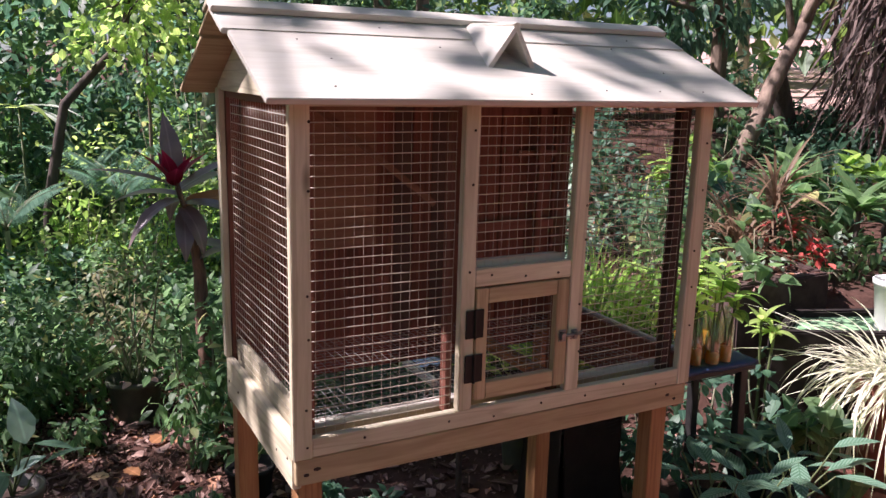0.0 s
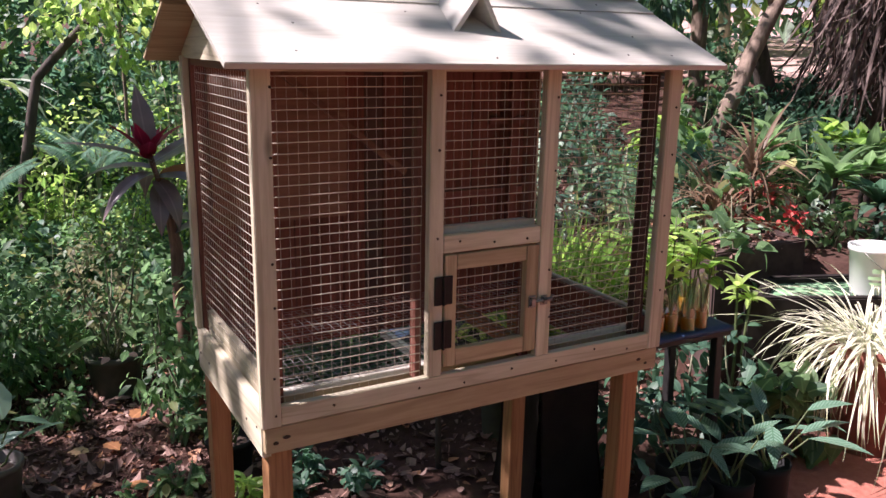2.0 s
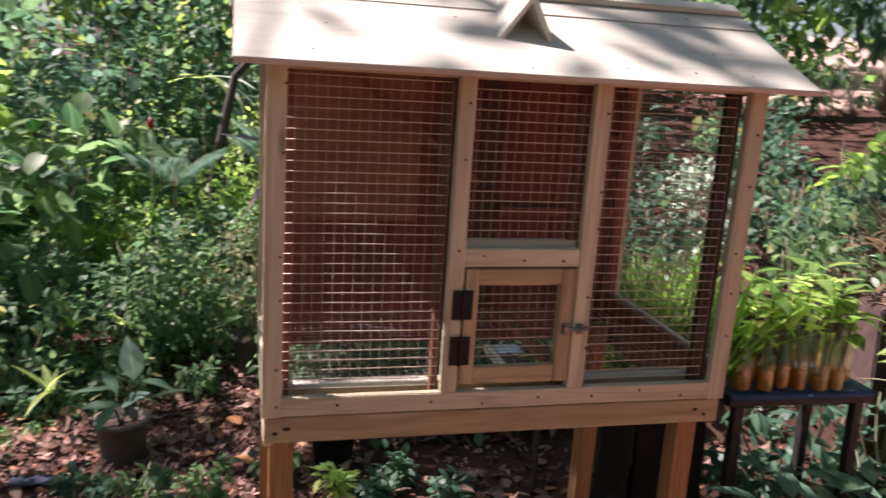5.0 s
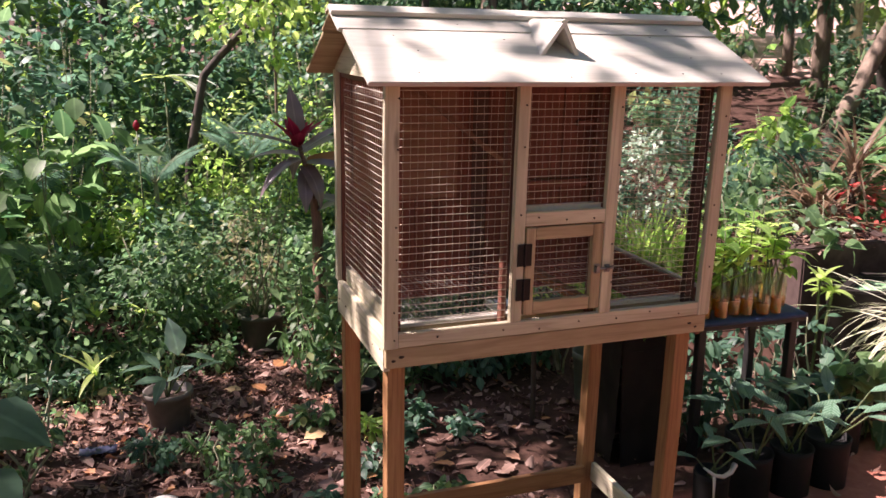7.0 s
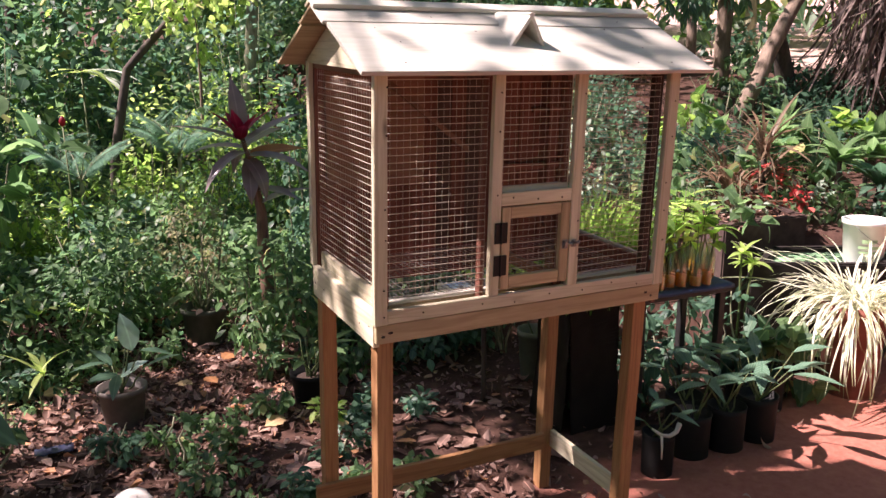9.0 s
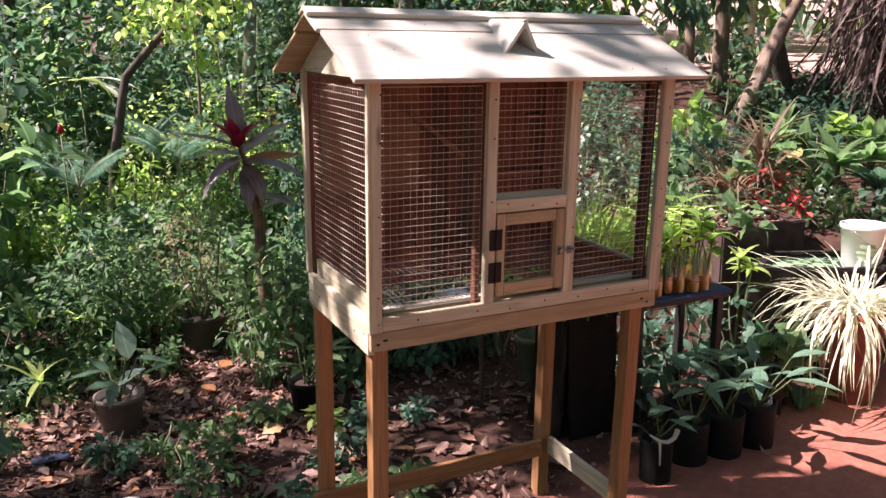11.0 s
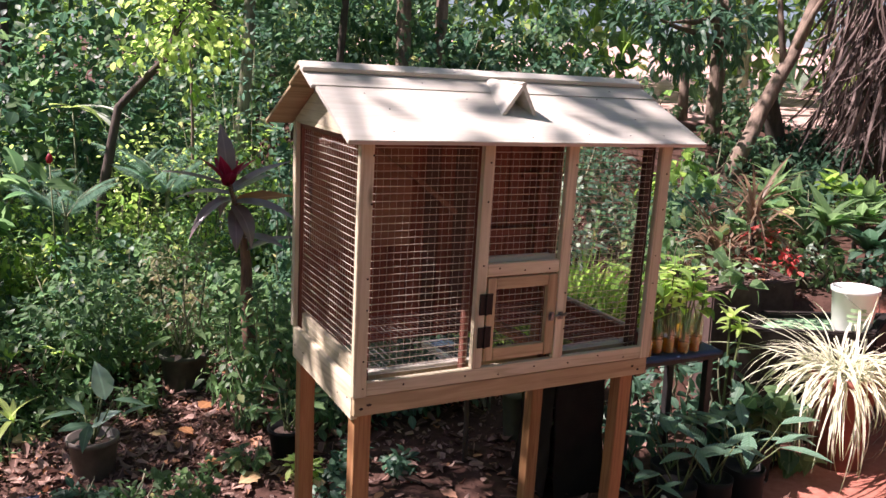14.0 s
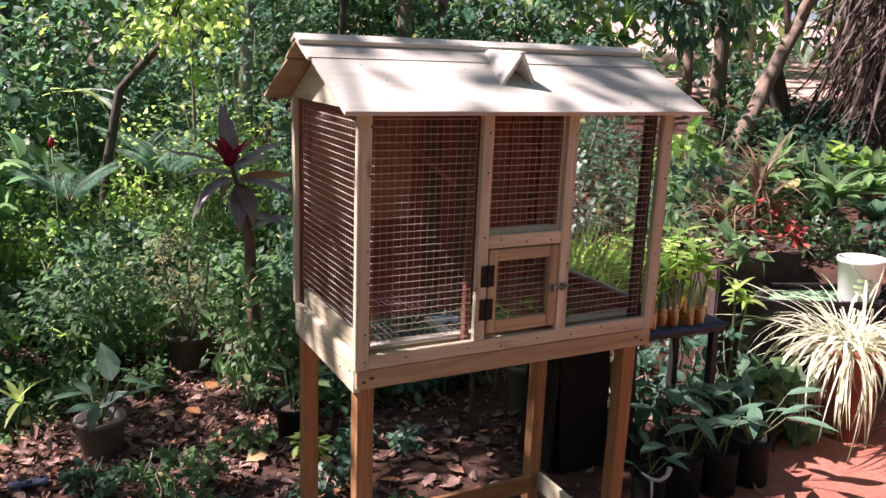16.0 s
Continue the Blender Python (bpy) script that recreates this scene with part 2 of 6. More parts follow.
L = {
    "shrub": leaf_mat("shrub_leaf", (0.036, 0.095, 0.051), (0.128, 0.225, 0.098), (0.334, 0.320, 0.146), trans=0.52),
    "forest": leaf_mat("forest_leaf", (0.029, 0.082, 0.052), (0.111, 0.200, 0.094), (0.356, 0.360, 0.143), trans=0.46),
    "deep": leaf_mat("deep_green_leaf", (0.025, 0.072, 0.051), (0.078, 0.160, 0.101), trans=0.40),
    "lime": leaf_mat("lime_leaf", (0.144, 0.280, 0.075), (0.317, 0.430, 0.138), (0.499, 0.560, 0.325), trans=0.55),
    "grass": leaf_mat("grass_leaf", (0.061, 0.150, 0.040), (0.189, 0.310, 0.075), (0.368, 0.420, 0.138), trans=0.55),
    "blue": leaf_mat("bluish_fern_leaf", (0.070, 0.155, 0.112), (0.140, 0.250, 0.180), trans=0.42),
    "ti": leaf_mat("bronze_strap_leaf", (0.06, 0.06, 0.04), (0.20, 0.14, 0.09), (0.40, 0.12, 0.09)),
    "ti_red": leaf_mat("red_cordyline_leaf", (0.13, 0.012, 0.022), (0.27, 0.022, 0.040), trans=0.3),
    "ti_dark": leaf_mat("dark_cordyline_leaf", (0.085, 0.055, 0.056), (0.20, 0.145, 0.145), rough=0.28, trans=0.12, spec=0.7),
    "red": leaf_mat("scarlet_leaf", (0.40, 0.05, 0.042), (0.62, 0.15, 0.12), trans=0.3),
    "spider": leaf_mat("variegated_strap_leaf", (0.20, 0.26, 0.12), (0.36, 0.40, 0.22), stripe="margin", trans=0.22),
    "silver": leaf_mat("silvered_leaf", (0.036, 0.098, 0.060), (0.080, 0.170, 0.105), stripe="silver", rough=0.25, trans=0.18),
    "mist": leaf_mat("greyish_pale_leaf", (0.17, 0.27, 0.20), (0.38, 0.47, 0.37), trans=0.3),
    "twig": leaf_mat("reddish_twig_leaf", (0.07, 0.105, 0.05), (0.20, 0.20, 0.11), (0.36, 0.20, 0.14), trans=0.35),
    "pale": leaf_mat("pale_variegated_leaf", (0.40, 0.50, 0.40), (0.62, 0.68, 0.58), trans=0.14),
    "frost": leaf_mat("frosted_blue_green_leaf", (0.20, 0.36, 0.28), (0.36, 0.52, 0.42), trans=0.2),
    "dry": leaf_mat("dry_fallen_leaf", (0.11, 0.05, 0.036), (0.36, 0.20, 0.15), rough=0.7, trans=0.08, spec=0.2, stops=[(0.0, (0.048, 0.024, 0.018)), (0.4, (0.145, 0.084, 0.066)), (0.72, (0.27, 0.175, 0.145)), (0.9, (0.39, 0.270, 0.225)), (0.95, (0.40, 0.19, 0.10)), (1.0, (0.48, 0.24, 0.11))]),
    "pink": leaf_mat("pale_pink_leaf", (0.50, 0.28, 0.25), (0.62, 0.40, 0.36), trans=0.2),
    "tan": leaf_mat("tan_fallen_leaf", (0.40, 0.25, 0.12), (0.52, 0.35, 0.19), rough=0.75, trans=0.1, spec=0.2),
    "withered": leaf_mat("withered_orange_leaf", (0.27, 0.12, 0.05), (0.40, 0.19, 0.085), rough=0.7, trans=0.2, spec=0.2),
    "deadpalm": leaf_mat("dead_palm_leaf", (0.035, 0.026, 0.024), (0.17, 0.125, 0.11), rough=0.7, trans=0.05, spec=0.2),
}


def bark(name, c1, c2, scale=9.0):
    m, nt, bsdf, nodes, links = shader(name)
    v = coords(nt, (3.0, 3.0, 0.7))
    n = noise_node(nt, scale, 6, v, 0.65, 0.5)
    n2 = noise_node(nt, 2.0, 4, coords(nt), 0.6)
    col = ramp_node(nt, n, [(0.3, c1), (0.7, c2)])
    col = mix_col(nt, ramp_node(nt, n2, [(0.52, (0, 0, 0)), (0.62, (0.7, 0.7, 0.7))]), col, tuple(0.4 * c for c in c1))
    links.new(col, bsdf.inputs["Base Color"])
    bsdf.inputs["Roughness"].default_value = 0.85
    bump_to(nt, bsdf, n, 0.7, 0.012)
    return m


M["bark"] = bark("mottled_bark", (0.11, 0.075, 0.055), (0.30, 0.225, 0.17))
M["bark_dark"] = bark("dark_bark", (0.035, 0.027, 0.023), (0.10, 0.075, 0.06))
# mossy bark, its colour raised to carry sunlight on the trunk
M["bark_green"] = bark("mossy_sunlit_bark", (0.12, 0.125, 0.07), (0.42, 0.41, 0.28))
M["fibre"] = bark("fibrous_brown_trunk", (0.09, 0.048, 0.034), (0.32, 0.185, 0.13), 14.0)
M["stem"] = plain("green_stem", (0.06, 0.09, 0.03), (0.12, 0.15, 0.06), 0.6, 0, 25, 0.1)

# red earth, darker where leaf mould lies on it and, for shade, under the bench
gm, nt, bsdf, nodes, links = shader("red_earth")
gv = coords(nt, shift=False)
n1, n2, n3 = noise_node(nt, 1.4, 6, gv, 0.6), noise_node(nt, 26.0, 6, gv, 0.7), noise_node(nt, 0.6, 3, gv)
clay = mix_col(nt, 0.5, ramp_node(nt, n1, [(0.3, (0.26, 0.080, 0.055)), (0.7, (0.45, 0.180, 0.135))]), ramp_node(nt, n2, [(0.3, (0.23, 0.070, 0.050)), (0.7, (0.46, 0.195, 0.145))]))
mould = mix_col(nt, 0.5, ramp_node(nt, n1, [(0.3, (0.032, 0.015, 0.011)), (0.7, (0.105, 0.052, 0.039))]), ramp_node(nt, n2, [(0.3, (0.026, 0.014, 0.010)), (0.7, (0.130, 0.070, 0.053))]))
att = nodes.new("ShaderNodeAttribute")
att.attribute_name = "bare"
edge = maths(nt, "ADD", att.outputs["Fac"], maths(nt, "MULTIPLY", maths(nt, "SUBTRACT", n1, 0.5), 0.9))
# pale blend puts the strong sun on the far bank into the clay
far_sun = nodes.new("ShaderNodeAttribute")
far_sun.attribute_name = "far_sun"
clay = mix_col(nt, far_sun.outputs["Fac"], clay, ramp_node(nt, n1, [(0.3, (0.40, 0.25, 0.21)), (0.7, (0.54, 0.39, 0.34))]))
links.new(mix_col(nt, ramp_node(nt, edge, [(0.35, (0, 0, 0)), (0.62, (1, 1, 1))]), mould, clay), bsdf.inputs["Base Color"])
bsdf.inputs["Roughness"].default_value = 0.92
bsdf.inputs["Specular IOR Level"].default_value = 0.2
bump_to(nt, bsdf, maths(nt, "ADD", n1, maths(nt, "MULTIPLY", n2, 0.5)), 0.8, 0.02)
M["earth"] = gm

# still water with duckweed
wm, nt, bsdf, nodes, links = shader("weedy_water")
vo = nodes.new("ShaderNodeTexVoronoi")
vo.inputs["Scale"].default_value = 26.0
links.new(coords(nt, shift=False), vo.inputs["Vector"])
nz = noise_node(nt, 5.0, 4, coords(nt, shift=False))
weed = ramp_node(nt, maths(nt, "ADD", maths(nt, "MULTIPLY", vo.outputs["Distance"], 0.5), nz), [(0.62, (1, 1, 1)), (0.8, (0, 0, 0))])
links.new(mix_col(nt, weed, (0.03, 0.06, 0.04), mix_col(nt, vo.outputs["Color"], (0.20, 0.42, 0.22), (0.36, 0.56, 0.34))), bsdf.inputs["Base Color"])
bsdf.inputs["Roughness"].default_value = 0.25
M["weed"] = wm


# ---- mesh helpers ----
def mesh_ob(name, bm, material, parent=None, label="", smooth=False):
    me = bpy.data.meshes.new(name)
    bm.to_mesh(me)
    bm.free()
    me.materials.append(material)
    if smooth:
        me.polygons.foreach_set("use_smooth", [True] * len(me.polygons))
    ob = new(name, me)
    if parent:
        ob.parent = parent
    if label:
        ob["label"] = label
    return ob


def part(name, bm, material, parent, label="", smooth=False):
    return mesh_ob(name, bm, material, parent, label, smooth)


def thing(name, label, category, loc=(0, 0, 0), group="", rz=0.0):
    e = new(name)
    e.matrix_world = pose(*loc, 0, 0, rz)
    e.empty_display_size = 0.1
    return tagged(e, label, category, group)


def box(bm, x0, x1, y0, y1, z0, z1, m=None):
    vs = [bm.verts.new((x, y, z)) for z in (z0, z1) for y in (y0, y1) for x in (x0, x1)]
    for f in ((0, 2, 3, 1), (4, 5, 7, 6), (0, 1, 5, 4), (2, 6, 7, 3), (0, 4, 6, 2), (1, 3, 7, 5)):
        bm.faces.new([vs[i] for i in f])
    if m:
        for v in vs:
            v.co = m @ v.co
    return vs


def soften(bm, width, segments=1):
    bmesh.ops.bevel(bm, geom=bm.edges[:], offset=width, segments=segments, affect="EDGES", clamp_overlap=True)


def board(name, parent, x0, x1, y0, y1, z0, z1, material, m=None, bevel=0.0016, label="", warp=0.0012):
    """A sawn board with eased edges and a faint warp along its length."""
    bm = bmesh.new()
    box(bm, x0, x1, y0, y1, z0, z1)
    dims = (x1 - x0, y1 - y0, z1 - z0)
    long = dims.index(max(dims))
    lo = (x0, y0, z0)[long]
    cut = [e for e in bm.edges if abs((e.verts[0].co - e.verts[1].co)[long]) > 1e-6]
    bmesh.ops.subdivide_edges(bm, edges=cut, cuts=7, use_grid_fill=True)
    seed = random.random() * 50
    for v in bm.verts:
        t = (v.co[long] - lo) * 4 + seed
        off = Vector((noise.noise((t, 0, 3)), noise.noise((t, 7, 0)), noise.noise((0, t, 5)))) * warp
        off[long] = 0
        v.co += off
    sharp = [e for e in bm.edges if len(e.link_faces) == 2 and e.calc_face_angle(0) > 1.0]
    bmesh.ops.bevel(bm, geom=sharp, offset=bevel, segments=2, affect="EDGES", clamp_overlap=True)
    if m:
        bm.transform(m)
    return part(name, bm, material, parent, label)


def lathe(bm, prof, seg=24, centre=(0, 0, 0), cap=True, wob=0.0):
    """Turn a profile of (radius, height) pairs."""
    rings = []
    c = Vector(centre)
    for r, z in prof:
        rings.append([bm.verts.new(c + Vector((r * math.cos(a) * (1 + wob * math.sin(3 * a + z * 9)), r * math.sin(a) * (1 + wob * math.cos(2 * a + z * 7)), z))) for a in (2 * math.pi * i / seg for i in range(seg))])
    for a, b in zip(rings, rings[1:]):
        for i in range(seg):
            bm.faces.new((a[i], a[(i + 1) % seg], b[(i + 1) % seg], b[i]))
    if cap:
        bm.faces.new(rings[0][::-1])
        bm.faces.new(rings[-1])


def tube(bm, pts, radii, seg=8, wob=0.0):
    """A tapering limb along a line of points."""
    pts = [Vector(p) for p in pts]
    rings = []
    side = None
    for i, p in enumerate(pts):
        d = (pts[min(i + 1, len(pts) - 1)] - pts[max(i - 1, 0)]).normalized()
        side = d.orthogonal().normalized() if side is None else (side - d * side.dot(d)).normalized()
        other = d.cross(side)
        r = radii[i] if isinstance(radii, (list, tuple)) else radii
        rings.append([bm.verts.new(p + (side * math.cos(a) + other * math.sin(a)) * r * (1 + wob * noise.noise((p.x * 3 + math.cos(a), p.y * 3 + math.sin(a), p.z * 4)))) for a in (2 * math.pi * k / seg for k in range(seg))])
    for a, b in zip(rings, rings[1:]):
        for k in range(seg):
            bm.faces.new((a[k], a[(k + 1) % seg], b[(k + 1) % seg], b[k]))
    bm.faces.new(rings[0][::-1])
    bm.faces.new(rings[-1])


def bent(p0, p1, n, sway, seed):
    """A line from p0 to p1 with natural wavering."""
    p0, p1 = Vector(p0), Vector(p1)
    out = []
    for i in range(n + 1):
        t = i / n
        w = math.sin(math.pi * min(1, t * 1.2)) * sway
        out.append(p0.lerp(p1, t) + Vector((noise.noise((t * 2.2, seed, 0)), noise.noise((seed, t * 2.2, 4)), 0.3 * noise.noise((2, seed, t * 3)))) * w)
    return out


# ---- leaves, many at a time ----
def template(stations, fold=0.15, droop=0.0, curl=0.0):
    """A leaf along +x, 1 long and 1 wide: (place, half width) stations with a folded midrib; droop bends it down as an arc of that many radians."""
    verts, uvs, tris = [], [], []
    for s, h in stations:
        if abs(droop) > 1e-4:
            x, z = math.sin(droop * s) / droop, -(1 - math.cos(droop * s)) / droop
        else:
            x, z = s, 0.0
        for k in (-1, 0, 1):
            verts.append((x, k * h, z, abs(k) * h * fold))
            uvs.append((s, 0.5 + k * h))
    for i in range(len(stations) - 1):
        a, b = 3 * i, 3 * i + 3
        tris += [(a, b, b + 1), (a, b + 1, a + 1), (a + 1, b + 1, b + 2), (a + 1, b + 2, a + 2)]
    return np.array(verts), np.array(uvs), np.array(tris)


TINY = (np.array([(0, 0, 0, 0), (0.45, 0.5, -0.08, 0.1), (0.45, 0, -0.08, 0), (0.45, -0.5, -0.08, 0.1), (1, 0, -0.28, 0)], float), np.array([(0, 0.5), (0.45, 1), (0.45, 0.5), (0.45, 0), (1, 0.5)], float), np.array([(0, 2, 1), (0, 3, 2), (2, 4, 1), (3, 4, 2)]))
SMALL = template([(0.0, 0.03), (0.5, 0.5), (1.0, 0.02)], 0.18, 0.5)
OVAL = template([(0.0, 0.03), (0.25, 0.40), (0.55, 0.5), (0.82, 0.28), (1.0, 0.01)], 0.16, 0.6)
LANCE = template([(0.0, 0.04), (0.2, 0.36), (0.45, 0.5), (0.72, 0.33), (1.0, 0.01)], 0.22, 0.8)
HEART = template([(0.0, 0.30), (0.15, 0.5), (0.4, 0.46), (0.75, 0.22), (1.0, 0.01)], 0.12, 0.5)
STRAP = [template([(s, 0.5 * min(1, 2.2 * (1 - s) + 0.03) * min(1, 0.5 + 3 * s)) for s in (0, 0.12, 0.25, 0.38, 0.5, 0.62, 0.74, 0.86, 1.0)], 0.3, d) for d in (0.35, 0.8, 1.3, 1.9, 2.5)]
DRY = [template(st, f, d) for f, d, st in ((0.7, 1.4, [(0, 0.03), (0.15, 0.22), (0.35, 0.46), (0.6, 0.42), (0.82, 0.2), (1, 0.01)]), (-0.5, -1.0, [(0, 0.03), (0.2, 0.38), (0.45, 0.5), (0.75, 0.3), (1, 0.02)]), (0.25, 0.5, [(0, 0.08), (0.2, 0.45), (0.5, 0.42), (0.8, 0.26), (1, 0.02)]), (1.1, -0.7, [(0, 0.03), (0.3, 0.3), (0.6, 0.5), (0.85, 0.3), (1, 0.02)]))]

FLAT = template([(0, 0.02), (0.12, 0.30), (0.28, 0.34), (0.4, 0.50), (0.58, 0.36), (0.7, 0.38), (0.86, 0.16), (1, 0.01)], 0.12, 0.25)


class Leaves:
    """Gathers leaves and writes them into one mesh."""

    def __init__(self):
        self.v, self.uv, self.t, self.n = [], [], [], 0

    def add(self, tpl, pos, way, up, length, width):
        """pos, way, up: arrays of n x 3; length, width: arrays of n."""
        tv, tu, tt = tpl
        pos, way, up = (np.asarray(a, float).reshape(-1, 3) for a in (pos, way, up))
        n = len(pos)
        length, width = np.broadcast_to(length, n), np.broadcast_to(width, n)
        x = way / np.linalg.norm(way, axis=1, keepdims=True)
        y = np.cross(up, x)
        y /= np.maximum(np.linalg.norm(y, axis=1, keepdims=True), 1e-6)
        z = np.cross(x, y)
        out = pos[:, None] + tv[None, :, 0:1] * (x * length[:, None])[:, None] + tv[None, :, 1:2] * (y * width[:, None])[:, None]
        out = out + tv[None, :, 2:3] * (z * length[:, None])[:, None] + tv[None, :, 3:4] * (z * width[:, None])[:, None]
        self.v.append(out.reshape(-1, 3))
        self.uv.append(np.tile(tu, (n, 1)))
        self.t.append((tt[None] + (np.arange(n) * len(tv))[:, None, None]).reshape(-1, 3) + self.n)
        self.n += n * len(tv)
        return self

    def build(self, name, material, parent=None, label=""):
        v, uv, t = np.concatenate(self.v), np.concatenate(self.uv), np.concatenate(self.t)
        me = bpy.data.meshes.new(name)
        me.vertices.add(len(v))
        me.vertices.foreach_set("co", v.ravel())
        me.loops.add(t.size)
        me.loops.foreach_set("vertex_index", t.ravel().astype(np.int32))
        me.polygons.add(len(t))
        me.polygons.foreach_set("loop_start", np.arange(0, t.size, 3, dtype=np.int32))
        me.polygons.foreach_set("use_smooth", np.ones(len(t), bool))
        layer = me.uv_layers.new(name="UVMap")
        layer.data.foreach_set("uv", uv[t.ravel()].ravel())
        me.materials.append(material)
        me.update()
        me.validate()
        ob = new(name, me)
        if parent:
            ob.parent = parent
        if label:
            ob["label"] = label
        return ob


rng = np.random.default_rng(11)


def unit(n):
    a = rng.normal(size=(n, 3))
    return a / np.linalg.norm(a, axis=1, keepdims=True)


def clumps(centre, size, count, per, spread, shell=0.55):
    """Points in clumps that fill an uneven ellipsoid, with the way outward."""
    c = unit(count) * (shell + (1 - shell) * rng.random((count, 1)) ** 0.6)
    c = np.asarray(centre) + c * np.asarray(size)
    p = np.repeat(c, per, axis=0) + rng.normal(size=(count * per, 3)) * spread * np.array((1, 1, 0.7))
    out = p - np.asarray(centre)
    return p, out / np.maximum(np.linalg.norm(out, axis=1, keepdims=True), 1e-6)


def leafy(lv, p, out, length, width, tpl=SMALL, droop=0.5):
    n = len(p)
    way = out * 0.6 + unit(n) * 0.8 + np.array((0, 0, -droop * 0.6))
    up = unit(n) * 0.5 + np.array((0, 0, 1.0))
    s = rng.uniform(0.65, 1.25, n)
    lv.add(tpl, p, way, up, length * s, width * s)

# ---- ground: flat red earth, a terrace and a rising bank behind ----
def smooth(t):
    t = min(1.0, max(0.0, t))
    return t * t * (3 - 2 * t)


def ground_z(x, y):
    v = 0.5 * x + 0.87 * y
    s = smooth((x - 0.5) / 1.4)
    z = s * (0.60 * smooth((v - 2.5) / 0.35) + 1.0 * smooth((v - 3.4) / 5.0)) + 0.075 * max(0.0, v - 7)
    near = max(0.0, 1 - math.hypot(x, y) / 14)
    return z + near * (0.022 * noise.noise((x * 1.1, y * 1.1, 0)) + 0.012 * noise.noise((x * 4, y * 4, 5)))


def bare(x, y):
    v = 0.5 * x + 0.87 * y
    front = smooth((x - 0.25 - 0.55 * max(0, y - 0.2)) / 1.1) * smooth((1.5 - y) / 0.6)
    # clay cut away under the bench and bags to darken shaded ground
    front *= 1 - smooth((x - 1.0) / 0.3) * smooth((3.2 - x) / 0.3) * smooth((y - 0.5 - 0.35 * max(0.0, x - 2.1)) / 0.2)
    return max(front, smooth((v - 6.9) / 0.9) * smooth((x - 3.2) / 1.6))


def stretch(lo, a, b, hi, step):
    inner = list(np.arange(a, b + 1e-6, step))
    left = [a - (a - lo) * (k / 12) ** 2.2 for k in range(12, 0, -1)]
    right = [b + (hi - b) * (k / 12) ** 2.2 for k in range(1, 13)]
    return left + inner + right


gx, gy = stretch(-150, -4, 9, 150, 0.11), stretch(-150, -3, 9, 150, 0.11)
gverts = [(x, y, ground_z(x, y)) for y in gy for x in gx]
nx = len(gx)
gfaces = [(j * nx + i, j * nx + i + 1, (j + 1) * nx + i + 1, (j + 1) * nx + i) for j in range(len(gy) - 1) for i in range(nx - 1)]
gme = bpy.data.meshes.new("ground")
gme.from_pydata(gverts, [], gfaces)
ga = gme.attributes.new("bare", "FLOAT", "POINT")
ga.data.foreach_set("value", [bare(x, y) for x, y, _ in gverts])
# far ground lightened to carry its sunlight
gd = gme.attributes.new("far_sun", "FLOAT", "POINT")
gd.data.foreach_set("value", [smooth((0.5 * x + 0.87 * y - 5.5) / 1.0) for x, y, _ in gverts])
gme.polygons.foreach_set("use_smooth", [True] * len(gme.polygons))
gme.materials.append(M["earth"])
tagged(new("ground", gme), "red earth ground with dark leaf mould, bare clay and painted sun and shade", "ground", kind="structure")

# ---- the bird cage ----
W, D = 0.948, 0.525
cage = thing("bird_cage", "pale pine bird cage with wire mesh and gabled roof on legs", "cage")
cage.matrix_world = pose(-0.0177, 0.0033, 0.0126, 2.2, 0.16, 1.85)

# legs and braces
for x, y in ((0.010, 0.022), (0.869, 0.022), (0.005, 0.462), (0.858, 0.462)):
    board("leg", cage, x, x + 0.046, y, y + 0.046, -0.045, 0.915, M["honey_z"], label="honey-brown square pine leg")
board("brace", cage, -0.030, 0.858, 0.444, 0.462, 0.142, 0.206, M["honey_x"], label="low brown stretcher between the rear legs")
board("brace", cage, 0.893, 0.911, 0.07, 0.462, 0.138, 0.205, M["pine_y"], label="low pale stretcher between front and rear legs")
# aprons
board("apron_board", cage, 0.0, W, 0.003, 0.021, 0.860, 0.912, M["tan_x"], label="brown front apron board with knots at its ends")
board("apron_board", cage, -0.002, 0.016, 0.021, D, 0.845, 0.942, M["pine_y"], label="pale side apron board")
# brown here puts the shade of the inner face into the wood
board("apron_board", cage, W - 0.016, W + 0.002, 0.021, D, 0.845, 0.942, M["brown_y"], label="side apron board browned for its shaded inner face")
board("apron_board", cage, 0.016, W - 0.016, D + 0.009, D + 0.027, 0.865, 0.940, M["brown_x"])
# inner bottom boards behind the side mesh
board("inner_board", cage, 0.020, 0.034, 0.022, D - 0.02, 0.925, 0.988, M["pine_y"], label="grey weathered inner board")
# right board coloured brown for the shade on its inner side
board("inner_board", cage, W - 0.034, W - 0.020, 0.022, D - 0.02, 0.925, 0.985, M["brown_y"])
# pale strip painted as the sunlit top edge
board("inner_board", cage, W - 0.0145, W - 0.001, 0.022, D - 0.02, 0.9425, 0.990, M["pale_y"], label="pale strip for the sunlit upper edge of the side board")
# front frame
for a, b in ((-0.006, 0.030), (0.332, 0.363), (0.593, 0.627), (0.917, 0.955)):
    board("post", cage, a, b, 0.0, 0.019, 0.951 if a > 0.1 and a < 0.9 else 0.912, 1.588, M["pine_z"], label="pale pine front post with nail marks")
board("rail", cage, 0.030, 0.917, 0.001, 0.019, 0.914, 0.9505, M["pine_x"], label="pale bottom rail with nail marks")
board("rail", cage, 0.363, 0.593, 0.001, 0.019, 1.203, 1.238, M["pine_x"], label="pale middle rail above the small door")
board("rail", cage, 0.000, W, 0.020, 0.038, 1.548, 1.586, M["pine_x"])
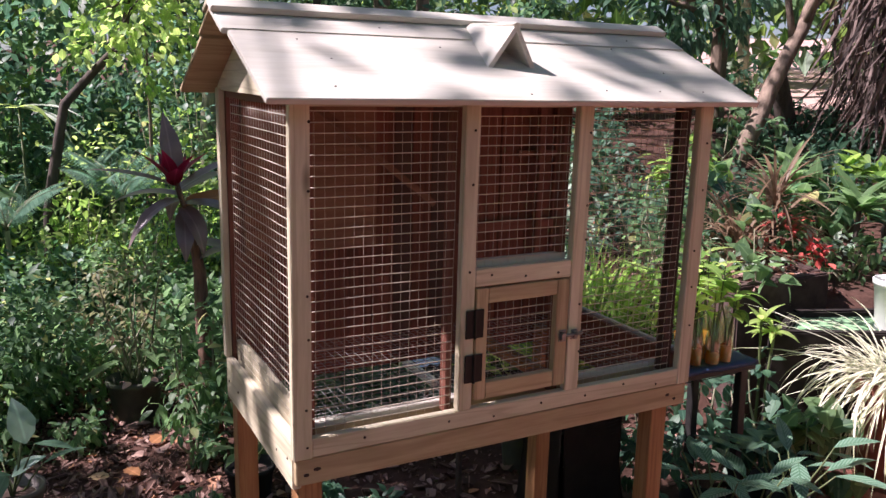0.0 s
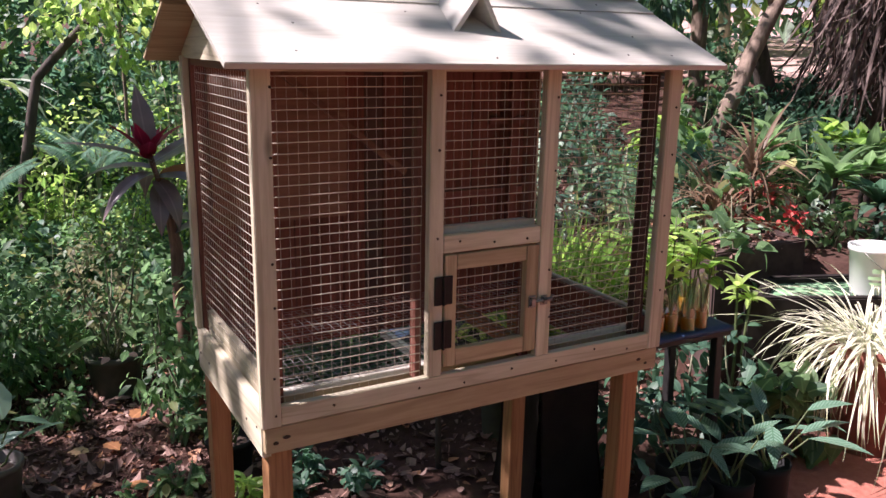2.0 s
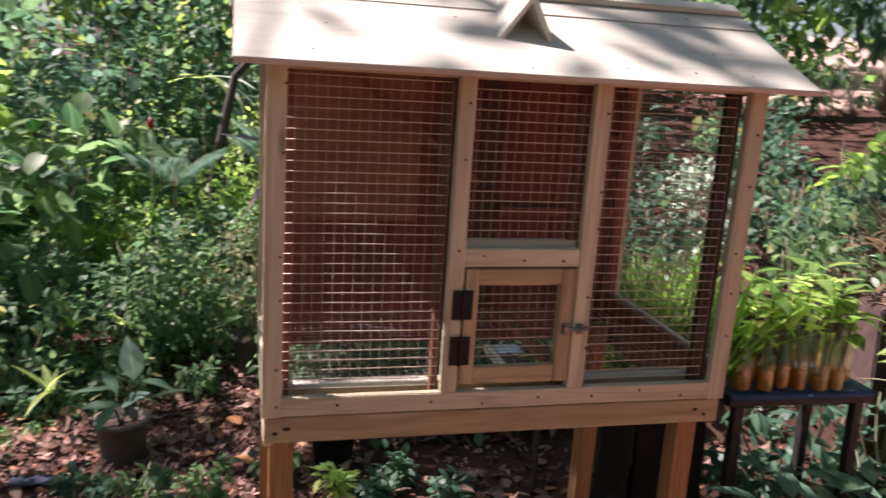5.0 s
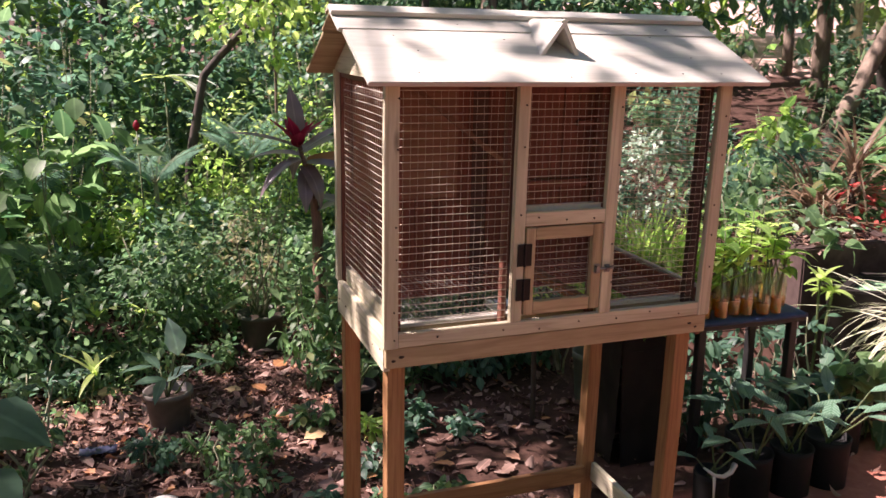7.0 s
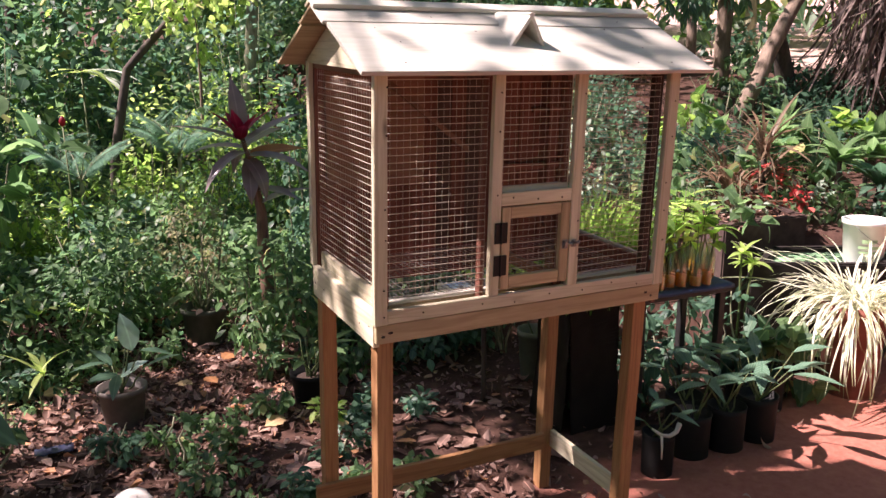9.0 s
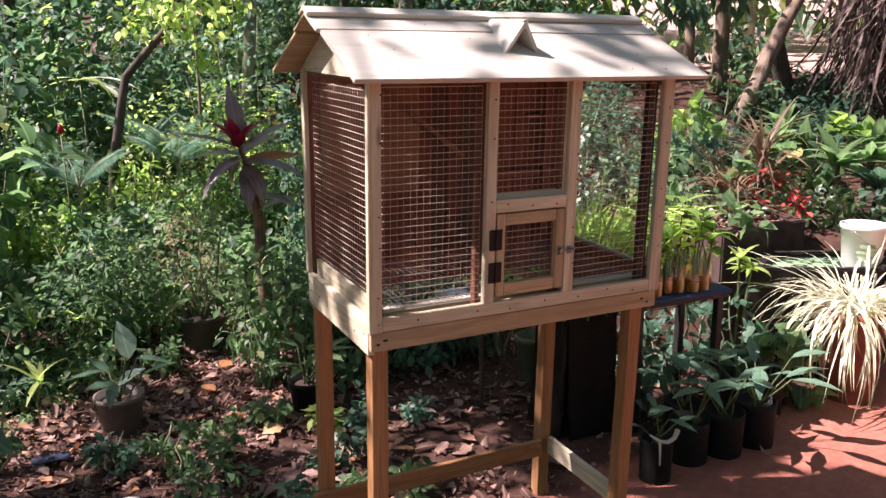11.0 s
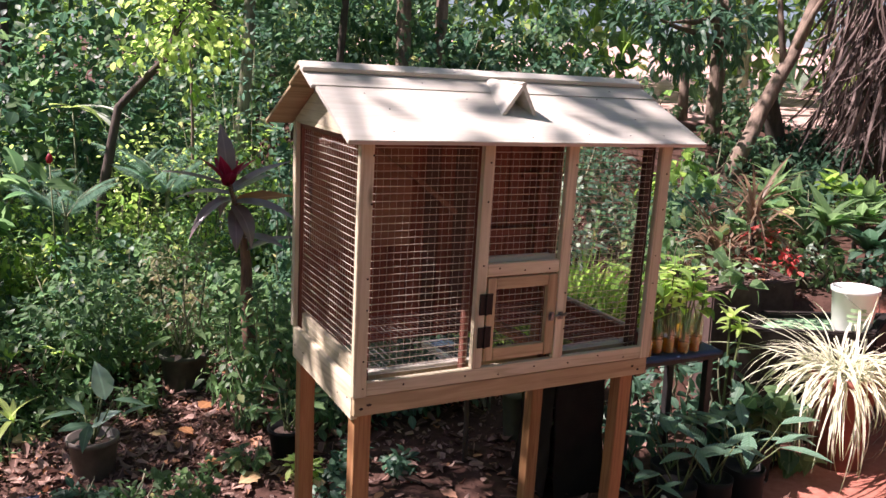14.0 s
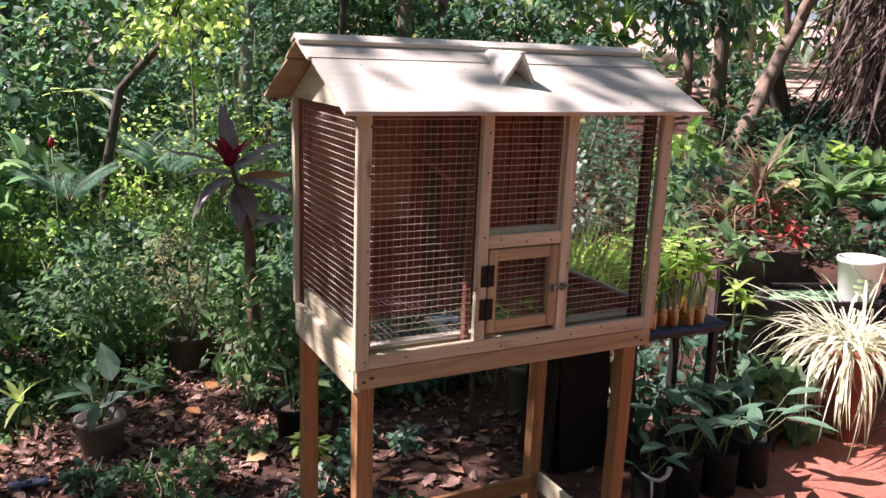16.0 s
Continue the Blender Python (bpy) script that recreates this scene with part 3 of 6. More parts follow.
# backing studs and sills behind the mesh
for a, b in ((0.030, 0.044), (0.317, 0.331), (0.576, 0.592), (0.628, 0.640), (0.889, 0.916)):
    # right-hand stud takes the near-black board to carry its shade
    board("stud", cage, a, b, 0.026, 0.052, 0.94, 1.548, M["gap_shade" if a > 0.8 else "brown_z"], label="brown backing stud behind the mesh")
board("sill", cage, 0.036, W - 0.036, 0.053, 0.075, 0.946, 0.957, M["pale_x"], label="pale floor ledge")
# tan lower strip paints the shaded face of the pale ledge
board("sill", cage, 0.036, W - 0.036, 0.054, 0.074, 0.925, 0.9455, M["tan_x"])
board("sill", cage, 0.364, 0.592, 0.024, 0.044, 1.232, 1.250, M["pale_x"])
board("floor_joist", cage, 0.610, 0.632, 0.076, D - 0.03, 0.925, 0.955, M["honey_y"])
# rear posts and side head rails
for x, a in ((-0.004, 0.010), (W - 0.014, W)):
    board("post", cage, x, x + 0.014, D - 0.010, D + 0.018, 0.942, 1.565, M["pine_z"], label="pale rear corner post")
    board("post", cage, x + 0.0145 if a < 0.1 else x - 0.0305, x + 0.0445 if a < 0.1 else x - 0.0005, D - 0.016, D + 0.006, 0.942, 1.565, M["brown_z"], label="brown inner corner post")
    board("rail", cage, a, a + 0.024 if a < 0.1 else a - 0.026, 0.040, D - 0.022, 1.545, 1.575, M["brown_y"])
# rear wall of upright boards, with a tan panel over the upper part of one side
edges = [0.042, 0.108, 0.176, 0.240, 0.302, 0.366, 0.425, 0.475, 0.530, 0.585, 0.650, 0.735, 0.82, W - 0.046]
for i, (a, b) in enumerate(zip(edges, edges[1:])):
    # boards 6 and 8 go dark in place of gaps in the wall
    dark = i in (6, 8)
    board("wall_board", cage, a + 0.0006, b - 0.0006, D - 0.004 - 0.002 * (i % 2), D + 0.008, 0.862, 1.60, M["gap_shade"] if dark else M["red_z"], label="dark back wall board standing in for a gap" if dark else "dark red-brown upright back wall board")
board("wall_panel", cage, 0.044, 0.372, D - 0.0165, D - 0.0075, 1.182, 1.598, M["panel_x"], label="dull tan upper panel on the back wall", warp=0.002)
slant = pose(0.370, D - 0.024, 1.405, 0, 38, 0)
board("wall_brace", cage, -0.20, 0.20, -0.007, 0.003, -0.008, 0.008, M["panel_x"], m=slant, label="slanting brown brace across the back wall")
board("wall_brace", cage, 0.590, W - 0.046, D - 0.022, D - 0.008, 1.20, 1.224, M["brown_x"])
board("wall_brace", cage, 0.780, W - 0.046, D - 0.022, D - 0.008, 1.395, 1.412, M["brown_x"])
board("perch_board", cage, 0.832, 0.850, D - 0.040, D - 0.023, 1.00, 1.56, M["brown_z"], label="brown upright batten against the back wall")
# gables
for x0, x1 in ((0.0, 0.013), (W - 0.013, W)):
    bm = bmesh.new()
    prof = [(-0.002, 1.560), (D + 0.01, 1.560), (D + 0.01, 1.572), (0.275, 1.704), (-0.002, 1.580)]
    fa = [bm.verts.new((x0, y, z)) for y, z in prof]
    fb = [bm.verts.new((x1, y, z)) for y, z in prof]
    bm.faces.new(fa[::-1])
    bm.faces.new(fb)
    for i in range(5):
        bm.faces.new((fa[i], fa[(i + 1) % 5], fb[(i + 1) % 5], fb[i]))
    bmesh.ops.recalc_face_normals(bm, faces=bm.faces[:])
    part("gable_panel", bm, M["pine_y"], cage, "pale triangular gable board")
# roof planks: two to a slope, the upper lapping the lower
RY, RZ = 0.283, 1.722
SLOPE = math.degrees(math.atan2(RZ - 1.565, RY + 0.058))
RUN = math.hypot(RZ - 1.565, RY + 0.058)
X0, X1 = -0.069, 1.030
front = pose(0, RY, RZ, SLOPE, 0, 0)
rear = pose(0, RY, RZ, -SLOPE, 0, 0)
board("roof_plank", cage, X0, X1, -0.1078, 0.0, -0.0105, 0.0005, M["pale_x"], m=front, label="pale narrow upper roof plank", bevel=0.002, warp=0.0015)
board("roof_plank", cage, X0 + 0.010, X1 - 0.002, -RUN, -0.1098, -0.0125, -0.001, M["pale_x"], m=front, label="pale wide lower roof plank", bevel=0.0015, warp=0.0016)
board("roof_plank", cage, X0, X1, 0.0, 0.108, -0.010, 0.0005, M["tan_x"], m=rear, bevel=0.002)
board("roof_plank", cage, X0 + 0.003, X1 - 0.002, 0.100, RUN, -0.017, -0.006, M["tan_x"], m=rear, label="brown rear roof plank", bevel=0.002, warp=0.002)
board("ridge_cap", cage, X0 - 0.004, X1 - 0.006, -0.036, 0.004, 0.0015, 0.0135, M["pale_x"], m=front, label="narrow pale ridge strip")
board("ridge_cap", cage, X0 - 0.004, X1 - 0.006, -0.004, 0.036, 0.0015, 0.0135, M["pine_x"], m=rear)
# small triangular dormer
dormer = new("dormer")
dormer.parent = cage
dormer["label"] = "small pale triangular dormer of two boards"
for s in (-1, 1):
    bm = bmesh.new()
    top_f, top_b = Vector((0.482, 0.074, 1.711)), Vector((0.476, 0.262, 1.7145))
    low_f, low_b = Vector((0.470 + s * 0.058, 0.070, 1.619)), Vector((0.472 + s * 0.010, 0.262, 1.708))
    inn = Vector((-s * 0.010, 0, -0.004))
    a = [bm.verts.new(p) for p in (top_f, low_f, low_b, top_b)]
    b = [bm.verts.new(p + inn) for p in (top_f, low_f, low_b, top_b)]
    bm.faces.new(a)
    bm.faces.new(b[::-1])
    for i in range(4):
        bm.faces.new((a[i], b[i], b[(i + 1) % 4], a[(i + 1) % 4]))
    bmesh.ops.recalc_face_normals(bm, faces=bm.faces[:])
    soften(bm, 0.0012)
    part("dormer_board", bm, M["pale_y"], dormer)

# welded wire mesh
def wires(name, parent, origin, ua, va, nu, nv, pu, pv, sag=0.0012, r=0.00075, label="", material="wire"):
    """A panel of crossing wires from origin along ua and va, nu and nv wires at steps of pu and pv."""
    bm = bmesh.new()
    o, ua, va = Vector(origin), Vector(ua), Vector(va)
    nrm = ua.cross(va).normalized()
    lu, lv = (nu - 1) * pu, (nv - 1) * pv
    sd = random.random() * 99

    def wave(u, v):
        return nrm * noise.noise((u * 7, v * 7, sd)) * sag * 2.2 + va * noise.noise((u * 5, v * 31, sd + 9)) * sag + ua * noise.noise((u * 31, v * 5, sd + 4)) * sag

    # upright wires thinner, level ones thicker, shaping in how sun catches them
    for i in range(nu):
        tube(bm, [o + ua * (i * pu) + va * (t * lv) + wave(i * pu, t * lv) for t in (k / 8 for k in range(9))], r * (0.52 if va.z else 1.0), 5)
    for j in range(nv):
        tube(bm, [o + va * (j * pv) + ua * (t * lu) + wave(t * lu, j * pv) + nrm * r * 1.6 for t in (k / 8 for k in range(9))], r * (1.35 if va.z else 1.0), 5)
    return part(name, bm, M[material], parent, label, smooth=True)


P = 0.0187
fy = 0.0225
wires("wire_mesh", cage, (0.026, fy, 0.942), (1, 0, 0), (0, 0, 1), 17, 33, P, P, label="galvanised square wire mesh")
wires("wire_mesh", cage, (0.358, fy, 1.232), (1, 0, 0), (0, 0, 1), 14, 17, P, P, label="galvanised square wire mesh")
wires("wire_mesh", cage, (0.622, fy, 0.942), (1, 0, 0), (0, 0, 1), 16, 33, P, P, label="galvanised square wire mesh")
wires("wire_mesh", cage, (0.0175, 0.030, 0.950), (0, 1, 0), (0, 0, 1), 26, 33, P, P, label="galvanised square wire mesh")
wires("wire_mesh", cage, (W - 0.0175, 0.030, 0.950), (0, 1, 0), (0, 0, 1), 26, 33, P, P, label="galvanised square wire mesh")
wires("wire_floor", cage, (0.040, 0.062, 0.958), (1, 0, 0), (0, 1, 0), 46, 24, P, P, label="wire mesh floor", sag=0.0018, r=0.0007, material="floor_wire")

# little door
door = new("door")
door.parent = cage
door["label"] = "small closed honey pine door with a wire mesh pane"
for a, b in ((0.367, 0.394), (0.560, 0.5905)):
    board("door_stile", door, a, b, -0.001, 0.016, 0.967, 1.199, M["tan_z"])
board("door_rail", door, 0.394, 0.560, 0.0, 0.016, 0.967, 1.002, M["tan_x"])
board("door_rail", door, 0.394, 0.560, 0.0, 0.016, 1.168, 1.199, M["tan_x"])
wires("wire_pane", door, (0.3905, 0.018, 1.000), (1, 0, 0), (0, 0, 1), 10, 10, P, P * 0.97, sag=0.001)
for z0 in (1.100, 1.008):
    hinge = new("hinge")
    hinge.parent = door
    hinge["label"] = "black butt hinge"
    for a, b in ((0.343, 0.3625), (0.3635, 0.383)):
        bm = bmesh.new()
        box(bm, a, b, -0.0045, -0.0012, z0, z0 + 0.058)
        soften(bm, 0.0008)
        part("hinge_leaf", bm, M["black_iron"], hinge)
    bm = bmesh.new()
    tube(bm, [(0.363, -0.0055, z0 - 0.001), (0.363, -0.0055, z0 + 0.059)], 0.003, 8)
    part("hinge_pin", bm, M["black_iron"], hinge)
latch = new("latch")
latch.parent = door
latch["label"] = "small zinc sliding bolt"
for a, b, h in ((0.568, 0.586, 0.013), (0.599, 0.616, 0.011)):
    bm = bmesh.new()
    box(bm, a, b, -0.0035, -0.001, 1.077 - h, 1.077 + h)
    soften(bm, 0.0007)
    part("latch_plate", bm, M["zinc"], latch)
bm = bmesh.new()
tube(bm, [(0.570, -0.007, 1.078), (0.624, -0.007, 1.078)], 0.0035, 8)
tube(bm, [(0.604, -0.007, 1.078), (0.607, -0.017, 1.083), (0.616, -0.019, 1.088)], 0.0028, 7)
for x in (0.575, 0.606):
    box(bm, x - 0.004, x + 0.004, -0.0118, -0.0012, 1.071, 1.085)
part("bolt", bm, M["zinc"], latch, smooth=False)
for x, z in ((0.572, 1.069), (0.572, 1.085)):
    bm = bmesh.new()
    lathe(bm, [(0.002, 0.0), (0.002, 0.0012)], 8)
    bm.transform(pose(x, -0.0036, z, 90, 0, 0))
    part("screw", bm, M["nail"], latch)

# nail heads, set a little proud of the boards
bm = bmesh.new()
lathe(bm, [(0.0026, -0.002), (0.0026, 0.0006), (0.0018, 0.0012)], 8)
nail_mesh = bpy.data.meshes.new("nail")
bm.to_mesh(nail_mesh)
bm.free()
nail_mesh.materials.append(M["nail"])


def nail(m):
    ob = new("nail", nail_mesh)
    ob.parent = cage
    ob.matrix_basis = m


for x in (0.023, 0.347, 0.619, 0.938):
    for z in (1.03, 1.13, 1.25, 1.38, 1.50):
        nail(pose(x + random.uniform(-0.006, 0.006), -0.0006, z + random.uniform(-0.035, 0.035), 90, 0, 0))
for i in range(8):
    nail(pose(0.045 + i * 0.12 + random.uniform(-0.035, 0.035), 0.0004, 0.932 + random.uniform(-0.008, 0.008), 90, 0, 0))
for x in (0.40, 0.48, 0.56):
    nail(pose(x, 0.0004, 1.219 + random.uniform(-0.006, 0.006), 90, 0, 0))
# dark knots at the ends of the front apron
for x, wide in ((0.019, 2.2), (0.040, 3.0), (0.893, 2.6), (0.915, 2.0)):
    nail(pose(x, 0.0028, 0.884 + random.uniform(-0.007, 0.007), 90, 0, 0) @ Matrix.Diagonal((wide, 1.4, 0.6, 1)))
for x, s in ((0.06, -0.14), (0.10, -0.22), (0.07, -0.33), (0.35, -0.15), (0.64, -0.33), (0.78, -0.33), (0.90, -0.33), (0.86, -0.24), (0.80, -0.12), (0.45, -0.35), (0.25, -0.07), (0.88, -0.07)):
    nail(front @ pose(x, s, -0.0012 if s < -0.11 else 0.0003) @ Matrix.Scale(0.85, 4))
for y in (0.05, 0.12, 0.42, 0.50):
    nail(pose(-0.0024, y, 0.90 + random.uniform(-0.02, 0.02), 0, -90, 0))

# ---- bench with rooting bottles ----
BX0, BX1, BY0, BY1, BZ = 1.46, 2.00, 0.762, 1.07, 0.612
bench = thing("potting_bench", "low dark steel bench covered with a blue plastic sheet", "bench")
for x in (BX0 + 0.03, BX1 - 0.06):
    for y in (BY0 + 0.03, BY1 - 0.03):
        bm = bmesh.new()
        box(bm, x, x + 0.035, y - 0.018, y + 0.018, ground_z(x, y) - 0.02, BZ - 0.045)
        soften(bm, 0.003)
        part("leg", bm, M["bench_steel"], bench)
for a, b, c, d in ((BX0, BX1, BY0, BY0 + 0.03), (BX0, BX1, BY1 - 0.03, BY1), (BX0, BX0 + 0.03, BY0 + 0.03, BY1 - 0.03), (BX1 - 0.03, BX1, BY0 + 0.03, BY1 - 0.03)):
    bm = bmesh.new()
    box(bm, a, b, c, d, BZ - 0.045, BZ - 0.012)
    soften(bm, 0.002)
    part("frame_bar", bm, M["bench_steel"], bench)
bm = bmesh.new()
nxs = 26
grid = {}
for i in range(nxs + 1):
    for j in range(10):
        x = BX0 - 0.006 + (BX1 - BX0 + 0.012) * i / nxs
        y = BY0 - 0.004 + (BY1 - BY0 + 0.008) * max(0, j - 1) / 8
        z = BZ - 0.006 + 0.004 * noise.noise((x * 6, y * 6, 0)) - (0.016 + 0.006 * noise.noise((x * 9, 0, 0)) if j == 0 else 0)
        grid[i, j] = bm.verts.new((x, y - (0.003 if j == 0 else 0), z))
for i in range(nxs):
    for j in range(9):
        bm.faces.new((grid[i, j], grid[i + 1, j], grid[i + 1, j + 1], grid[i, j + 1]))
bmesh.ops.solidify(bm, geom=bm.faces[:], thickness=0.002)
part("sheet", bm, M["blue_plastic"], bench, "crumpled blue plastic sheet", smooth=True)


BLADE = template([(0.0, 0.05), (0.18, 0.36), (0.42, 0.5), (0.7, 0.34), (0.88, 0.14), (1.0, 0.01)], 0.2, 0.45)


def bottle_thing(x, y, tall, fill, plant, seed):
    rng_b = random.Random(seed)
    e = thing("rooting_bottle", "clear glass bottle of amber water with a rooted green cutting", "bottle", (x, y, BZ - 0.002), "bottles on the bench", rng_b.uniform(0, 360))
    r = rng_b.uniform(0.025, 0.031)
    bm = bmesh.new()
    outer = [(r * 0.9, 0.0), (r, 0.006), (r, tall * 0.55), (r * 0.8, tall * 0.72), (r * 0.45, tall * 0.86), (r * 0.45, tall)]
    inner = [(q - 0.0022, z) for q, z in outer[::-1][:-1]] + [(r * 0.85, 0.004)]
    lathe(bm, outer + inner, 20)
    g = part("glass", bm, M["glass"], e, smooth=True)
    g.visible_shadow = False
    bm = bmesh.new()
    lathe(bm, [(r * 0.8, 0.005), (r - 0.0028, 0.008), (r - 0.0028, fill)], 18)
    w = part("water", bm, M["amber"], e, "amber water", smooth=True)
    w.visible_shadow = False
    bm = bmesh.new()
    lv = Leaves()
    for k in range(plant):
        a = rng_b.uniform(0, 6.28)
        h = tall + rng_b.uniform(0.10, 0.26)
        lean = rng_b.uniform(0.01, 0.05)
        top = Vector((math.cos(a) * lean, math.sin(a) * lean, h))
        pts = bent((0.004 * math.cos(a), 0.004 * math.sin(a), 0.03), top, 5, 0.02, seed + k)
        tube(bm, pts, [0.004, 0.004, 0.0035, 0.003, 0.0025, 0.002], 6)
        for q in range(6):
            t = 0.62 + 0.38 * (q / 5)
            p = pts[min(4, int(t * 5))].lerp(pts[min(5, int(t * 5) + 1)], t * 5 % 1)
            b = q * 2.4 + a
            lv.add(BLADE if q % 3 else STRAP[rng_b.choice((1, 2))], [p], [(math.cos(b), math.sin(b), 0.6 - 0.45 * (5 - q) / 5)], [(-0.3 * math.cos(b), -0.3 * math.sin(b), 1)], rng_b.uniform(0.07, 0.13), rng_b.uniform(0.036, 0.064))
    part("stem", bm, M["stem"], e, smooth=True)
    tagged(lv.build("foliage", L[("lime", "lime", "lime", "grass")[seed % 4]], e), kind="stuff")
    return e


k = 0
for x in np.linspace(BX0 + 0.06, BX1 - 0.06, 7):
    for y in (0.80, 0.87, 0.96):
        if rng.random() < 0.85:
            k += 1
            bottle_thing(x + rng.uniform(-0.018, 0.018), y + rng.uniform(-0.02, 0.02), rng.uniform(0.16, 0.20), rng.uniform(0.045, 0.075), 1 if k % 3 else 2, k)

# wire shelf below the bench top
for i in range(9):
    bm = bmesh.new()
    y = BY0 + 0.035 + i * 0.031
    tube(bm, [(BX0 + 0.02, y, BZ - 0.060), (0.5 * (BX0 + BX1), y, BZ - 0.066), (BX1 - 0.02, y, BZ - 0.060)], 0.002, 6)
    part("shelf_wire", bm, M["bench_steel"], bench, smooth=True)

# ---- pots and bags ----
def pot_thing(name, label, x, y, r, h, material, group="", rim=True, taper=0.78):
    e = thing(name, label, "plant pot", (x, y, ground_z(x, y) - 0.004), group)
    bm = bmesh.new()
    prof = [(r * taper, 0.0), (r * (taper + 0.02), 0.004), (r * 0.97, h * 0.86)]
    prof += [(r * 1.04, h * 0.87), (r * 1.05, h), (r * 0.96, h), (r * 0.92, h * 0.82)] if rim else [(r * 1.0, h), (r * 0.95, h), (r * 0.93, h * 0.85)]
    lathe(bm, prof, 28, cap=True, wob=0.0 if rim else 0.03)
    part("pot_wall", bm, material, e, smooth=True)
    bm = bmesh.new()
    lathe(bm, [(r * 0.925, h * 0.80), (r * 0.5, h * 0.84), (0.004, h * 0.85)], 20, cap=True)
    part("soil", bm, M["potting_soil"], e)
    return e, h * 0.84


def one_leaf(name, tpl, pos, way, up, length, width, mat, parent):
    return Leaves().add(tpl, [tuple(pos)], [tuple(way)], [tuple(up)], length, width).build(name, L[mat], parent)


def silver_plant(e, z0, n, size, seed, mat="silver"):
    """Upright stalks with broad pointed leaves."""
    rb = random.Random(seed)
    for i in range(n):
        a = i * 2.4 + rb.uniform(-0.4, 0.4)
        reach = size * rb.uniform(0.25, 0.75)
        top = Vector((math.cos(a) * reach, math.sin(a) * reach, z0 + size * rb.uniform(0.55, 1.15)))
        pts = bent((rb.uniform(-0.02, 0.02), rb.uniform(-0.02, 0.02), z0 - 0.01), top, 4, 0.02, seed + i)
        bm = bmesh.new()
        tube(bm, pts, [0.0045, 0.004, 0.0035, 0.003, 0.0025], 6)
        part("stalk", bm, M["stem"], e, smooth=True)
        one_leaf("leaf", BLADE, top, (math.cos(a), math.sin(a), rb.uniform(-0.05, 0.55)), (-0.3 * math.cos(a), -0.3 * math.sin(a), 1), size * rb.uniform(0.75, 1.1), size * rb.uniform(0.24, 0.34), mat, e)


BAGS = [(1.32, 0.41, 0.065, 0.18, 4, 0.17), (1.54, 0.47, 0.08, 0.19, 6, 0.28), (1.71, 0.45, 0.08, 0.19, 7, 0.27), (1.89, 0.46, 0.085, 0.20, 8, 0.27), (1.63, 0.62, 0.08, 0.20, 4, 0.25), (1.98, 0.62, 0.085, 0.19, 5, 0.25), (2.17, 0.68, 0.085, 0.19, 5, 0.22)]
for i, (x, y, r, h, n, size) in enumerate(BAGS):
    e, z0 = pot_thing("nursery_bag", "black nursery bag holding a dark plant with silvered pointed leaves", x, y, r, h, M["pot_black"], "nursery bags on the red earth", rim=False, taper=0.92)
    silver_plant(e, z0, n, size * 0.76, 40 + i)
# pale rag over the rim of the first bag
bm = bmesh.new()
pts = [(1.262, 0.385, 0.200), (1.285, 0.352, 0.182), (1.315, 0.340, 0.178), (1.350, 0.345, 0.186), (1.378, 0.362, 0.206)]
tube(bm, pts, [0.004, 0.007, 0.008, 0.009, 0.011], 7)
tube(bm, [(1.285, 0.352, 0.182), (1.279, 0.340, 0.14), (1.277, 0.336, 0.09)], [0.006, 0.005, 0.003], 6)
tagged(mesh_ob("rag", bm, M["tape"], smooth=True), "pale twisted rag lying over a nursery bag rim", "rag")

e, z0 = pot_thing("flower_pot", "grey-brown plastic pot with a pale variegated leafy plant", -0.575, 1.78, 0.104, 0.18, M["pot_grey"])
silver_plant(e, z0, 6, 0.19, 71, "deep")
one_leaf("leaf", LANCE, (0.055, -0.02, 0.345), (-0.08, -0.15, 1), (0.3, -1, 0.2), 0.18, 0.10, "frost", e)
bm = bmesh.new()
tube(bm, [(0.0, 0.0, 0.15), (0.025, -0.01, 0.26), (0.045, -0.02, 0.37)], [0.005, 0.0045, 0.004], 6)
part("stalk", bm, M["stem"], e, smooth=True)
one_leaf("leaf", LANCE, (0.0, 0.0, 0.22), (0.5, -0.4, 0.7), (-0.3, -0.6, 1), 0.15, 0.06, "frost", e)
one_leaf("leaf", OVAL, (0.0, -0.03, 0.24), (-0.9, -0.4, 0.35), (0, -0.3, 1), 0.15, 0.06, "deep", e)
e, z0 = pot_thing("flower_pot", "wide olive-grey plastic pot with a thin reddish shrub", -0.06, 2.74, 0.13, 0.22, M["pot_olive"])
silver_plant(e, z0, 9, 0.20, 72, "shrub")
one_leaf("leaf", OVAL, (-0.03, -0.12, 0.235), (-0.5, -0.8, 0.1), (0, -0.6, 1), 0.07, 0.035, "pink", e)
one_leaf("leaf", OVAL, (0.06, -0.10, 0.235), (0.4, -0.9, 0.2), (0, -0.6, 1), 0.07, 0.035, "pink", e)
e, z0 = pot_thing("flower_pot", "small black pot with a green leafy seedling", 0.26, 1.66, 0.095, 0.15, M["pot_black"])
silver_plant(e, z0, 9, 0.17, 73, "shrub")
e, z0 = pot_thing("flower_pot", "dark green round pot of pebbled soil behind the cage", 1.38, 1.46, 0.085, 0.27, M["pot_olive"])
silver_plant(e, z0, 3, 0.12, 74, "pale")

